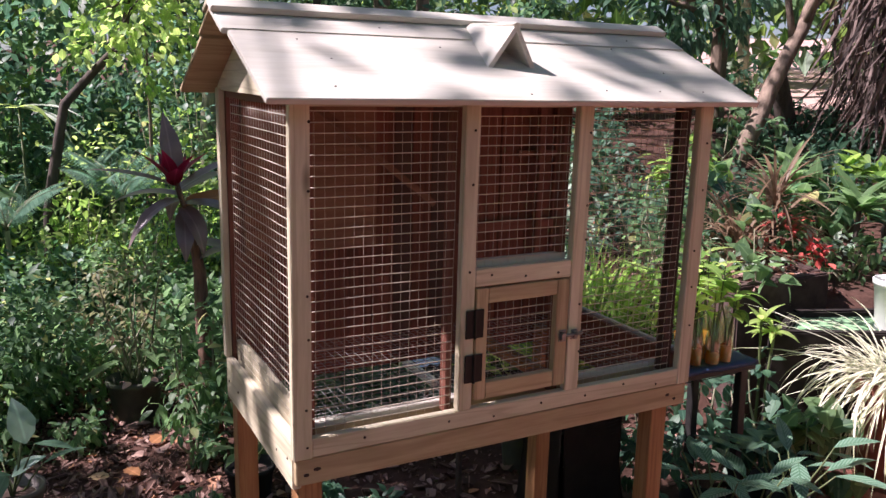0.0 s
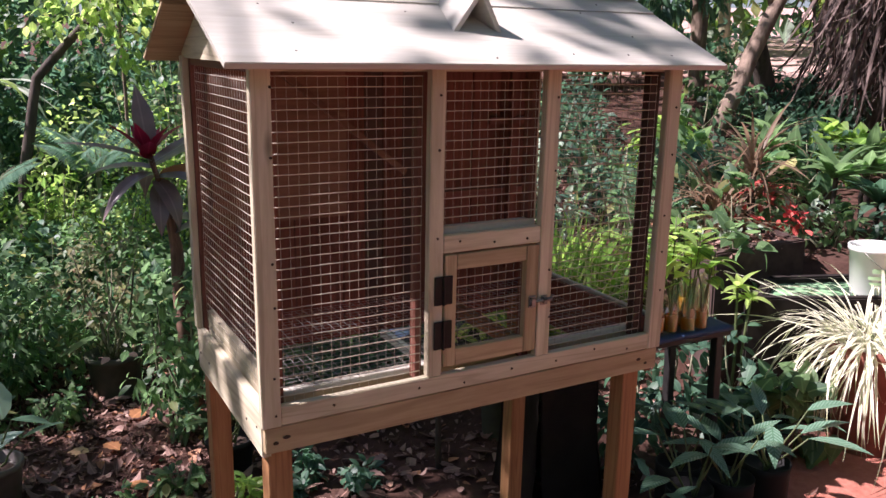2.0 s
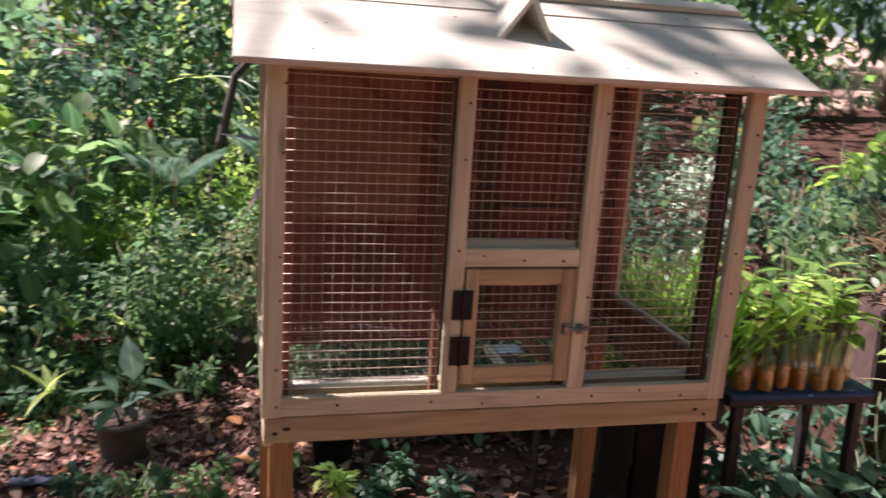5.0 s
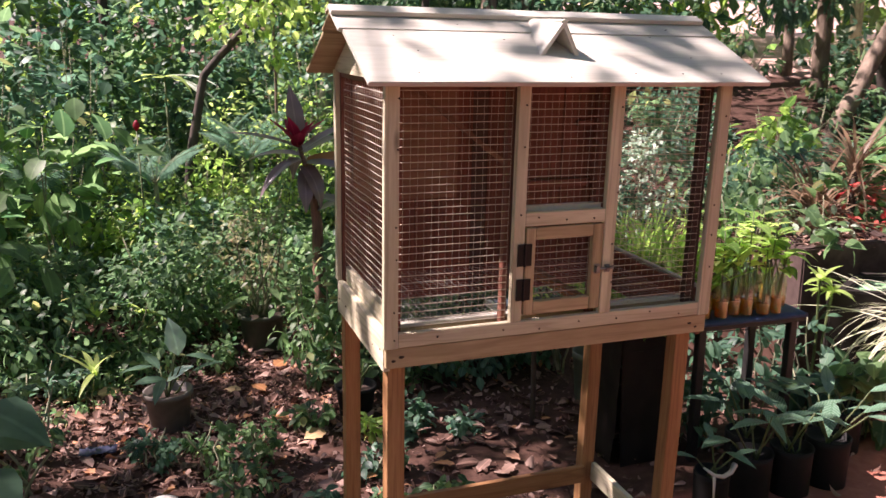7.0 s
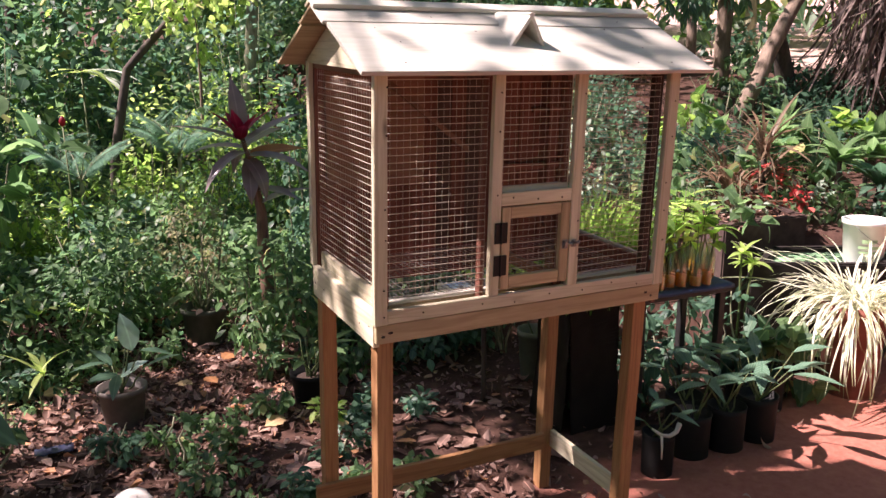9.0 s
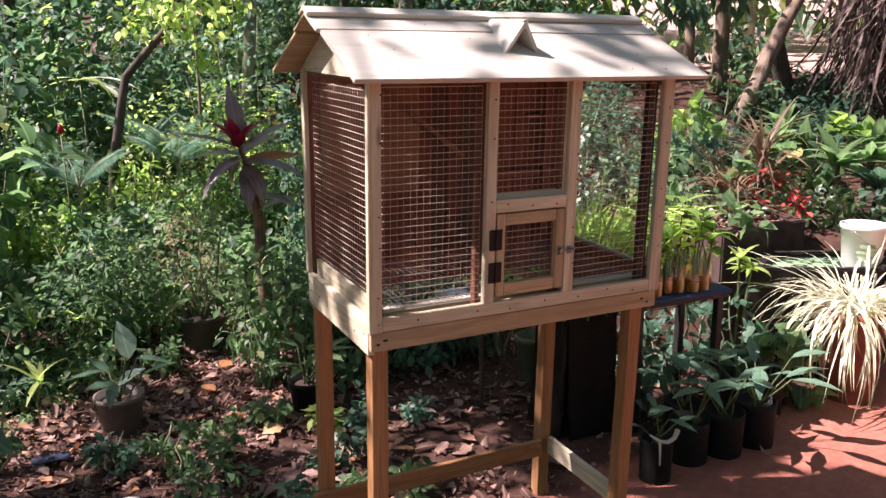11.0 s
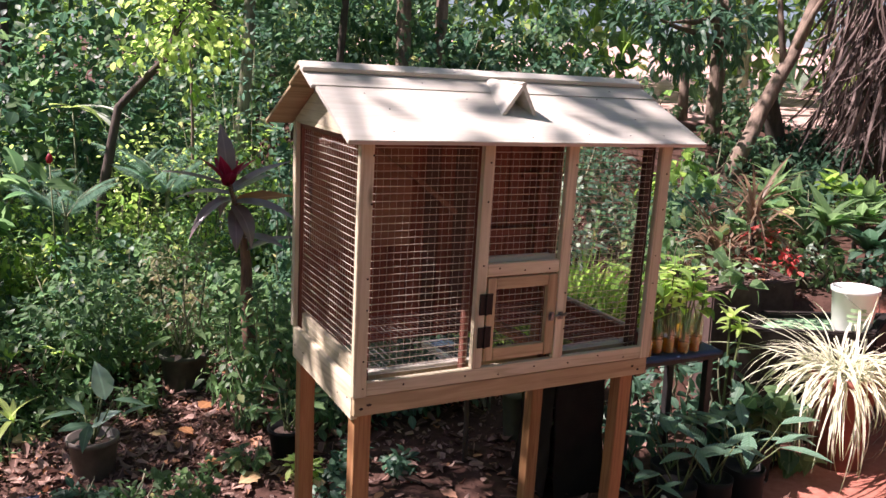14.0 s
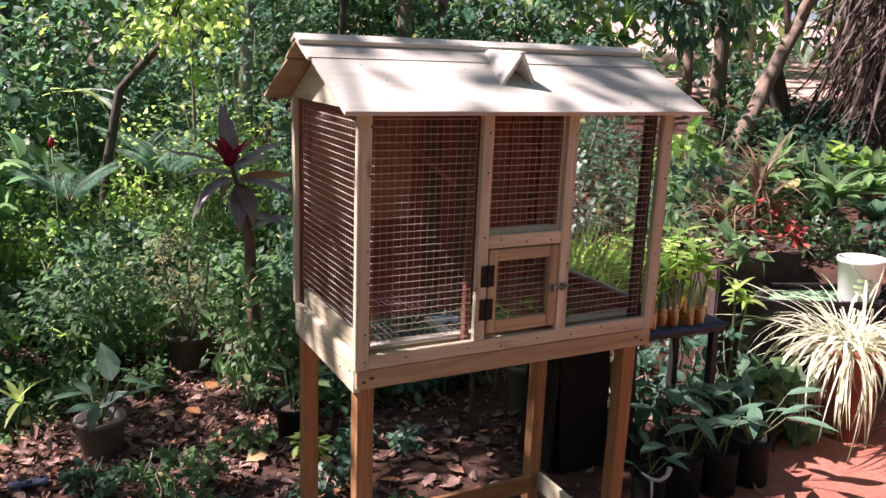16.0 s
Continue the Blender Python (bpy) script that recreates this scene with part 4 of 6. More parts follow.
# ---- planter, tank and bucket ----
def wall_box(name, label, category, pts, z0, z1, thick, material, inner):
    """A four-walled trough on a slanting plan, with its filling."""
    e = thing(name, label, category)
    c = sum((Vector((*p, 0)) for p in pts), Vector()) / 4
    for i in range(4):
        a, b = Vector((*pts[i], 0)), Vector((*pts[(i + 1) % 4], 0))
        d = (b - a).normalized()
        nrm = Vector((-d.y, d.x, 0))
        if nrm.dot(c - a) < 0:
            nrm = -nrm
        a2, b2 = a + d * (thick if i % 2 else 0), b - d * (thick if i % 2 else 0)
        bm = bmesh.new()
        lo = [bm.verts.new((*p.xy, z0)) for p in (a2, b2, b2 + nrm * thick, a2 + nrm * thick)]
        hi = [bm.verts.new((*p.xy, z1)) for p in (a2, b2, b2 + nrm * thick, a2 + nrm * thick)]
        bm.faces.new(lo[::-1])
        bm.faces.new(hi)
        for k in range(4):
            bm.faces.new((lo[k], lo[(k + 1) % 4], hi[(k + 1) % 4], hi[k]))
        bmesh.ops.recalc_face_normals(bm, faces=bm.faces[:])
        soften(bm, 0.008, 2)
        part("side_wall", bm, material, e)
    bm = bmesh.new()
    q = [Vector((*p, 0)).lerp(c, 0.04) for p in pts]
    top, bot = [bm.verts.new((*p.xy, z1 - 0.03)) for p in q], [bm.verts.new((*p.xy, z1 - 0.05)) for p in q]
    bm.faces.new(top)
    bm.faces.new(bot[::-1])
    for k in range(4):
        bm.faces.new((bot[k], bot[(k + 1) % 4], top[(k + 1) % 4], top[k]))
    bmesh.ops.recalc_face_normals(bm, faces=bm.faces[:])
    part("filling", bm, inner, e, "pale green duckweed" if inner == M["weed"] else "dark soil")
    return e


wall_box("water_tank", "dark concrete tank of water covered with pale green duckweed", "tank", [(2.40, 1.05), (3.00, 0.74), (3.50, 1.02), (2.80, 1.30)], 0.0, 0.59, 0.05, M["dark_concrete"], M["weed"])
wall_box("planter_box", "dark concrete planter box with soil", "planter", [(2.50, 1.35), (3.16, 1.385), (3.30, 1.80), (2.64, 1.88)], 0.0, 0.72, 0.05, M["planter"], M["potting_soil"])
lv = Leaves()
n = 150
u, v = rng.random(n), rng.random(n)
px, py = 2.54 + 0.60 * u + 0.13 * v, 1.38 + 0.03 * u + 0.44 * v
a = rng.uniform(0, 2 * math.pi, n)
lv.add(FLAT, np.stack([px, py, 0.697 + 0.018 * rng.random(n)], 1), np.stack([np.cos(a), np.sin(a), 0.2 * rng.normal(size=n)], 1), np.array([[0, 0, 1.0]]) + 0.35 * unit(n), rng.uniform(0.04, 0.10, n), rng.uniform(0.02, 0.055, n))
tagged(lv.build("fallen_leaves", L["dry"]), "dry brown leaves lying on the planter soil", "leaf litter", kind="stuff")

def sheet_wall(name, parent, a, b, z0, z1, out, material):
    """A hanging sheet from a to b, creased and sagging at its top edge, with thickness."""
    bm = bmesh.new()
    nu, nv = 22, 26
    grid = {}
    for i in range(nu + 1):
        for j in range(nv + 1):
            p = Vector(a).lerp(Vector(b), i / nu)
            z = z0 + (z1 - z0 + 0.018 * noise.noise((p.x * 9, p.y * 9, 1))) * j / nv
            push = 0.016 * noise.noise((p.x * 5 + p.y * 5, z * 3.5, 2)) + 0.007 * noise.noise((p.x * 17 + p.y * 17, z * 13, 6)) + 0.03 * (1 - j / nv) ** 2
            grid[i, j] = bm.verts.new((p.x + out[0] * push, p.y + out[1] * push, z))
    for i in range(nu):
        for j in range(nv):
            bm.faces.new((grid[i, j], grid[i + 1, j], grid[i + 1, j + 1], grid[i, j + 1]))
    bmesh.ops.solidify(bm, geom=bm.faces[:], thickness=0.003)
    return part(name, bm, material, parent, smooth=True)


# near-black sides fill the deep shade below the grass clumps
bed = thing("seedling_bed", "raised bed with dark creased sheet sides filling the shade beside the bench", "planter")
BEDC = [(1.19, 0.86), (1.445, 0.86), (1.445, 1.12), (1.19, 1.12)]
for k, out in enumerate(((0, -1), (1, 0), (0, 1), (-1, 0))):
    sheet_wall("side_sheet", bed, (*BEDC[k], 0), (*BEDC[(k + 1) % 4], 0), -0.02, 0.57, out, M["shade_sheet"])
bm = bmesh.new()
box(bm, 1.20, 1.435, 0.87, 1.11, 0.46, 0.535)
bmesh.ops.subdivide_edges(bm, edges=bm.edges[:], cuts=6, use_grid_fill=True)
for v in bm.verts:
    if v.co.z > 0.53:
        v.co.z += 0.012 * noise.noise(v.co * 14)
part("filling", bm, M["potting_soil"], bed, "dark soil")
bm = bmesh.new()
for i in range(9):
    z = 0.51 - i * 0.014 + random.uniform(-0.004, 0.004)
    x0, x1 = 1.20 + random.uniform(0, 0.12), 1.45 - random.uniform(0, 0.10)
    tube(bm, [(x0, 0.832, z), (0.5 * (x0 + x1), 0.826, z - random.uniform(0.002, 0.010)), (x1, 0.832, z)], 0.0009, 5)
tagged(mesh_ob("netting_edge", bm, M["black_iron"], smooth=True), "loose dark netting hanging on the black bed side", "netting", kind="stuff")
for gx0, gy0 in ((1.235, 0.92), (1.31, 0.98), (1.39, 0.91), (1.24, 1.05), (1.33, 1.06), (1.40, 1.02)):
    e = thing("grass_clump", "upright clump of bright green strap leaves in the raised bed", "grass", (gx0, gy0, 0.53), "grass clumps in the raised bed")
    lv = Leaves()
    for b in (0, 0, 1, 1, 2):
        m = 17
        aa, ee = rng.uniform(0, 6.28, m), rng.uniform(0.85, 1.5, m)
        lv.add(STRAP[b], np.stack([rng.normal(size=m) * 0.03, rng.normal(size=m) * 0.03, np.zeros(m)], 1), np.stack([np.cos(aa) * np.cos(ee), np.sin(aa) * np.cos(ee), np.sin(ee)], 1), unit(m), rng.uniform(0.28, 0.60, m), rng.uniform(0.014, 0.028, m))
    m = 26
    aa, ee = rng.uniform(0, 6.28, m), rng.uniform(0.2, 1.2, m)
    lv.add(BLADE, np.stack([rng.normal(size=m) * 0.035, rng.normal(size=m) * 0.035, rng.uniform(0.08, 0.36, m)], 1), np.stack([np.cos(aa) * np.cos(ee), np.sin(aa) * np.cos(ee), np.sin(ee)], 1), np.array([[0, 0, 1.0]]) + 0.4 * unit(m), rng.uniform(0.10, 0.18, m), rng.uniform(0.026, 0.045, m))
    tagged(lv.build("foliage", L["grass"], e), kind="stuff")

bucket = thing("bucket", "white plastic bucket with faded green print standing on the tank", "bucket", (3.06, 0.93, 0.558))
bm = bmesh.new()
lathe(bm, [(0.092, 0.0), (0.094, 0.003), (0.112, 0.20), (0.118, 0.202), (0.119, 0.226), (0.113, 0.228), (0.109, 0.20), (0.09, 0.008)], 40)
part("bucket_wall", bm, M["white_plastic"], bucket, smooth=True)
bm = bmesh.new()
for a0, a1, z0, z1 in ((-2.75, -1.75, 0.085, 0.10), (-2.7, -1.8, 0.06, 0.072), (-2.6, -1.9, 0.115, 0.135)):
    for i in range(10):
        q = [a0 + (a1 - a0) * (i + d) / 10 for d in (0, 1)]
        rr = [0.0945 + 0.018 * z / 0.2 + 0.0012 for z in (z0, z1)]
        bm.faces.new([bm.verts.new((rr[n] * math.cos(q[m]), rr[n] * math.sin(q[m]), (z0, z1)[n])) for m, n in ((0, 0), (1, 0), (1, 1), (0, 1))])
part("print", bm, M["green_print"], bucket, "faded green printed bars")
bm = bmesh.new()
tube(bm, [(0.121 * math.cos(a), 0.121 * math.sin(a), 0.205 - 0.10 * math.sin((a + 2.9) / 2.9 * math.pi)) for a in np.linspace(-2.9, 0.0, 14)], 0.0018, 6)
part("handle", bm, M["zinc"], bucket, "thin wire handle", smooth=True)

# ---- spider plant ----
e, z0 = pot_thing("spider_plant", "large spider plant with drooping cream-edged leaves in a red clay pot", 2.70, 0.66, 0.15, 0.46, M["clay_pot"])
e["category"] = "plant"
lv = Leaves()
n = 380
a = rng.uniform(0, 2 * math.pi, n)
el = rng.uniform(-0.25, 1.05, n)
for t in range(5):
    s = slice(t, n, 5)
    m = len(a[s])
    way = np.stack([np.cos(a[s]) * np.cos(el[s]), np.sin(a[s]) * np.cos(el[s]), np.sin(el[s])], 1)
    pos = np.stack([np.cos(a[s]) * 0.06, np.sin(a[s]) * 0.06, np.full(m, z0 + 0.07)], 1) + rng.normal(size=(m, 3)) * 0.03
    lv.add(STRAP[(1, 2, 3, 4, 4)[t]], pos, way, np.array([[0, 0, 1.0]]) + 0.25 * unit(m), rng.uniform(0.26, 0.66, m), rng.uniform(0.006, 0.014, m))
tagged(lv.build("foliage", L["spider"], e), kind="stuff")


# ---- strap-leaved plants ----
def rosette(lv, centre, n, length, width, el_lo, el_hi, bends=(1, 2, 3)):
    c = np.asarray(centre, float)
    a = rng.uniform(0, 2 * math.pi, n)
    el = rng.uniform(el_lo, el_hi, n)
    way = np.stack([np.cos(a) * np.cos(el), np.sin(a) * np.cos(el), np.sin(el)], 1)
    for i, b in enumerate(bends):
        s = slice(i, n, len(bends))
        m = len(a[s])
        if m:
            lv.add(STRAP[b], c + rng.normal(size=(m, 3)) * length * 0.03, way[s], np.array([[0, 0, 1.0]]) + 0.2 * unit(m), length * rng.uniform(0.7, 1.15, m), width * rng.uniform(0.75, 1.2, m))


def strap_plant(name, label, x, y, heads, n, length, width, mat, el=(0.2, 1.4), stem=0.02, bends=(1, 2, 3), stem_mat="bark_dark"):
    e = thing(name, label, "plant", (x, y, ground_z(x, y)))
    for i, (dx, dy, h) in enumerate(heads):
        bm = bmesh.new()
        tube(bm, bent((dx * 0.3, dy * 0.3, -0.03), (dx, dy, h), 5, 0.05, x + i), [stem, stem * 0.9, stem * 0.85, stem * 0.8, stem * 0.75, stem * 0.7], 7)
        part("stem", bm, M[stem_mat], e, smooth=True)
        for k in range(n):
            lv = Leaves()
            rosette(lv, (dx, dy, h), 1, length, width, *el, (bends[k % len(bends)],))
            lv.build("leaf", L[mat], e)
    return e


strap_plant("ti_plant", "bronze striped strap-leaved plant in the raised bed", 3.25, 1.84, [(0, 0, 0.42), (0.12, 0.1, 0.25), (-0.22, 0.05, 0.2), (-0.3, -0.05, 0.1)], 38, 0.48, 0.020, "ti", (0.3, 1.5))
for x, y, h in ((3.82, 1.75, 0.36), (3.95, 1.55, 0.22), (4.3, 1.9, 0.30), (4.75, 2.2, 0.3), (4.55, 2.9, 0.30), (4.1, 2.5, 0.35)):
    strap_plant("bird_nest_plant", "broad bright green rosette plant in the raised bed", x, y, [(0, 0, h)], 18, 0.30, 0.075, "shrub" if h > 0.25 else "deep", (0.25, 1.25), 0.02, (0, 1, 2))
strap_plant("yellow_rosette_plant", "small yellow-green rosette plant beside the tank", 2.33, 1.05, [(0, 0, 0.65), (0.05, -0.03, 0.59)], 12, 0.115, 0.030, "lime", (-0.1, 1.1), 0.008, (0, 1, 2), "stem")
cordy = thing("cordyline", "dark cordyline with a red heart on a thick trunk", "plant", (0.258, 2.345, ground_z(0.258, 2.345)))
cordy.matrix_world = cordy.matrix_world @ Matrix.Scale(1.08, 4)
bm = bmesh.new()
tube(bm, [(0.0, 0.02, -0.03), (-0.02, 0.02, 0.25), (-0.035, 0.01, 0.50), (-0.045, 0.0, 0.74), (-0.07, -0.02, 0.92), (-0.11, -0.03, 1.08), (-0.13, -0.03, 1.17)], [0.036, 0.036, 0.034, 0.026, 0.015, 0.011, 0.009], 14, 0.45)
part("trunk", bm, M["fibre"], cordy, "dark fibrous trunk", smooth=True)
# angle, rise, length, width, height of the old spreading leaves
OLD_LEAVES = ((3.3, 0.42, 0.36, 0.060, 1.10), (2.7, 0.20, 0.34, 0.065, 1.07), (3.8, 0.05, 0.32, 0.060, 1.05), (-0.1, 0.62, 0.32, 0.075, 1.09), (-0.6, 0.15, 0.33, 0.085, 1.03),
              (5.2, -0.45, 0.24, 0.085, 1.02), (0.7, 0.35, 0.34, 0.080, 1.08), (4.6, -0.75, 0.22, 0.075, 1.00), (1.6, 0.25, 0.34, 0.080, 1.04), (-0.3, 0.45, 0.24, 0.075, 0.80), (5.6, 0.2, 0.22, 0.080, 0.86))
for k, (a, el, ln, wd, h) in enumerate(OLD_LEAVES):
    x0 = -0.115 + 0.28 * max(0.0, 1.06 - h)
    one_leaf("leaf", STRAP[k % 3], (x0, -0.03, h), (math.cos(a) * math.cos(el), math.sin(a) * math.cos(el), math.sin(el)), (-0.3 * math.cos(a), -0.3 * math.sin(a) - 0.25, 1), ln, wd, "ti_dark", cordy)
# angle, rise, length, width of the young ones in the heart
YOUNG_LEAVES = ((3.3, 0.95, 0.21, 0.070), (0.1, 0.90, 0.20, 0.070), (4.7, 0.75, 0.14, 0.065), (4.2, 1.15, 0.18, 0.060), (5.5, 1.05, 0.17, 0.060), (2.0, 1.05, 0.17, 0.060), (1.0, 0.9, 0.17, 0.060))
for a, el, ln, wd in YOUNG_LEAVES:
    one_leaf("leaf", STRAP[0], (-0.13, -0.03, 1.11), (math.cos(a) * math.cos(el), math.sin(a) * math.cos(el), math.sin(el)), (-math.cos(a), -math.sin(a), 0.4), ln, wd, "ti_red", cordy)["label"] = "crimson young leaf"
one_leaf("leaf", STRAP[0], (-0.13, -0.035, 1.15), (-0.06, 0.02, 1), (0.2, -1, 0.1), 0.26, 0.085, "ti_dark", cordy)

one_leaf("leaf", STRAP[0], (-0.09, -0.02, 1.03), (1, 0.12, 0.22), (-0.1, -0.5, 1), 0.30, 0.085, "withered", cordy)["label"] = "withered orange-brown leaf"

# scarlet low plant in the bed
e = thing("scarlet_plant", "low plant with scarlet leaves in the raised bed", "plant", (3.30, 1.76, ground_z(3.30, 1.76)))
lv = Leaves()
p, out = clumps((0, 0, 0.16), (0.26, 0.20, 0.20), 30, 8, 0.03)
leafy(lv, p, out, 0.055, 0.032, OVAL)
tagged(lv.build("foliage", L["red"], e), kind="stuff")


# ---- shrubs and herbs ----
def shrub(x, y, r, h, n, length, width, mat, tpl=SMALL, label="", name="shrub", spread=0.05, z=None):
    e = thing(name, label or "leafy green undergrowth shrub", "shrub", (x, y, ground_z(x, y) if z is None else z), "undergrowth shrubs")
    for i in range(5 if r > 0.2 else 3):
        a = i * 1.3 + rng.random()
        bm = bmesh.new()
        tube(bm, bent((rng.normal() * 0.02, rng.normal() * 0.02, -0.03), (math.cos(a) * r * 0.6, math.sin(a) * r * 0.6, h * rng.uniform(0.6, 0.95)), 5, 0.08, x * 3 + y + i), [0.008, 0.007, 0.006, 0.005, 0.004, 0.002], 5)
        part("stem", bm, M["bark_green"], e, smooth=True)
    lv = Leaves()
    per = 14
    p, out = clumps((0, 0, h * 0.55), (r, r, h * 0.5), max(6, n // per), per, spread, 0.3)
    p[:, 2] = np.maximum(p[:, 2], 0.02)
    leafy(lv, p, out, length, width, tpl)
    tagged(lv.build("foliage", L[mat], e), kind="stuff")
    return e


# darker leaves in front, lighter behind: shade and sun put into colour
FRONT_GREENS = ["shrub", "forest", "forest", "shrub", "deep", "shrub"]
BACK_GREENS = ["grass", "shrub", "blue", "lime", "forest", "shrub"]
for i in range(54):
    x = rng.uniform(-2.7, 1.3)
    y = rng.uniform(2.75, 5.6)
    if y < 3.25 and -0.4 < x < 0.3:
        y += 0.7
    h = rng.uniform(0.5, 0.9) * (0.75 + 0.12 * (y - 2.7))
    ln = rng.uniform(0.036, 0.062) if i % 3 else rng.uniform(0.07, 0.10)
    shrub(x, y, rng.uniform(0.26, 0.42), h, 1050 if i % 3 else 420, ln, ln * rng.uniform(0.42, 0.6), (BACK_GREENS if y > 3.4 and x < 0.2 else FRONT_GREENS)[int(rng.integers(0, 6))], TINY if i % 3 else OVAL)
# shrubs hiding the cordyline's foot, and low ones at the edge of the litter
for i, (x, y, r, h) in enumerate(((0.14, 2.10, 0.15, 0.74), (0.33, 2.08, 0.16, 0.78), (0.56, 2.4, 0.22, 0.62), (-0.75, 2.65, 0.3, 0.5), (-1.15, 2.5, 0.3, 0.5), (-1.5, 2.3, 0.3, 0.5), (-0.45, 3.1, 0.25, 0.6), (-1.35, 2.9, 0.3, 0.6))):
    shrub(x, y, r, h, 340, 0.06, 0.030, ("shrub", "forest", "forest")[i % 3], OVAL)
# low dark shrubs behind the cage
for i, (x, y, r, h) in enumerate(((0.58, 1.98, 0.24, 0.30), (0.86, 1.92, 0.24, 0.30), (1.14, 1.98, 0.22, 0.36), (0.70, 2.32, 0.30, 0.42), (1.04, 2.36, 0.30, 0.46), (1.36, 2.15, 0.24, 0.42))):
    shrub(x, y, r, h, 330, 0.06, 0.034, "deep" if i % 3 else "shrub", OVAL)
# broad-leaved young trees beyond the taro
for i, (x, y, r, h) in enumerate(((-1.65, 3.0, 0.3, 1.3), (-1.75, 3.5, 0.4, 1.7), (-1.2, 3.6, 0.3, 1.45), (-2.2, 3.2, 0.4, 1.6), (-2.6, 3.9, 0.4, 1.8))):
    shrub(x, y, r, h, 84, 0.19, 0.12, ("shrub", "grass", "shrub", "forest", "shrub")[i], HEART if i % 2 else OVAL, "young tree with broad heart-shaped green leaves", "sapling", 0.12)
# twiggy bush growing from the wide dark pot
shrub(-0.06, 2.74, 0.26, 0.66, 560, 0.040, 0.020, "twig", TINY, "thin twiggy shrub with small leaves in the wide pot", "potted_shrub", 0.04, 0.17)
# low herbs on the leaf litter
HERBS = [(-0.42, 1.22, 0.20), (-0.32, 0.98, 0.16), (-0.62, 1.35, 0.13), (-0.2, 1.3, 0.14), (0.05, 1.5, 0.12), (0.12, 2.0, 0.18), (0.45, 2.1, 0.22), (-0.85, 2.5, 0.2), (-0.35, 2.35, 0.15), (-0.98, 2.2, 0.14), (-1.15, 1.7, 0.3), (-1.1, 1.3, 0.35), (0.36, 0.66, 0.10), (0.9, 2.1, 0.25), (-0.05, 0.75, 0.10)]
for i, (x, y, h) in enumerate(HERBS):
    shrub(x, y, h * 0.75, h * 1.3, 150, 0.045, 0.026, ("shrub", "forest", "deep", "shrub")[i % 4], OVAL, "small green herb growing through the leaf litter", "herb", 0.02)
# herbs below and behind the cage
for i in range(5):
    x, y = rng.uniform(0.1, 0.9), rng.uniform(0.75, 1.5)
    h = rng.uniform(0.05, 0.12)
    shrub(x, y, h * 0.9, h * 1.2, 130, 0.045, 0.026, ("deep", "deep", "shrub")[i % 3], OVAL, "small green herb growing through the leaf litter", "herb", 0.02)
shrub(0.237, 1.346, 0.05, 0.10, 60, 0.05, 0.022, "lime", OVAL, "bright lime sprig on the shaded litter", "herb", 0.02)
# tall broad-leaved climbers at the edge of the thicket
for i in range(14):
    x, y = rng.uniform(-3.0, 1.2), rng.uniform(4.9, 6.8)
    y += 1.3 if -0.8 < x < 0.1 and y < 6.1 else 0.0
    ln = rng.uniform(0.06, 0.115)
    shrub(x, y, rng.uniform(0.25, 0.5), rng.uniform(1.2, 2.4), 330, ln, ln * rng.uniform(0.45, 0.75), ("forest", "shrub", "grass", "deep", "blue")[i % 5], (HEART, OVAL, LANCE)[i % 3], "tall broad-leaved climber on thin stems", "climber", 0.12)
# waist-high growth behind the cordyline
for i, (x, y, r, h) in enumerate(((-1.3, 4.4, 0.34, 1.25), (-0.9, 4.7, 0.32, 1.35), (-0.25, 4.2, 0.30, 1.10), (0.35, 4.5, 0.32, 1.30), (0.75, 4.3, 0.30, 1.15), (-0.1, 4.9, 0.34, 1.40), (0.55, 5.0, 0.34, 1.5), (-1.8, 4.2, 0.34, 1.2), (1.1, 4.6, 0.32, 1.2))):
    ln = rng.uniform(0.045, 0.085)
    # bright leaf colours make up for sun that hardly reaches here
    shrub(x, y, r, h, 620 if ln < 0.065 else 380, ln, ln * 0.55, ("grass", "lime", "grass", "lime")[i % 4], (TINY, OVAL)[i % 2], "waist-high green undergrowth shrub with thin stems", "shrub", 0.07)
# sunlit big-leaved climbers
for i, (x, y, r, h) in enumerate(((-1.75, 4.6, 0.40, 2.0), (-1.2, 5.0, 0.40, 2.2), (-0.75, 6.0, 0.35, 2.0), (-2.2, 5.2, 0.5, 2.4), (-0.2, 6.1, 0.35, 2.1), (-1.5, 5.8, 0.5, 2.5), (-2.9, 5.0, 0.5, 2.3))):
    ln = rng.uniform(0.10, 0.16)
    shrub(x, y, r, h, 260, ln, ln * 0.72, ("forest", "deep", "shrub", "deep")[i % 4], (HEART, OVAL)[i % 2], "tall sunlit yellow-green climber with broad leaves", "climber", 0.13)
# dark creeper column and a thin sapling stem behind the cordyline
shrub(0.68, 3.4, 0.085, 1.62, 300, 0.06, 0.042, "deep", OVAL, "dark green creeper climbing a thin stake", "creeper", 0.03)
e = thing("sapling", "thin bare sapling stem rising out of the undergrowth", "sapling", (0.29, 4.8, 0))
bm = bmesh.new()
tube(bm, bent((0, 0, -0.03), (0.03, 0.0, 2.3), 8, 0.03, 2.2), [0.016, 0.015, 0.014, 0.014, 0.013, 0.012, 0.011, 0.010, 0.008], 8)
part("trunk", bm, M["bark"], e, smooth=True)
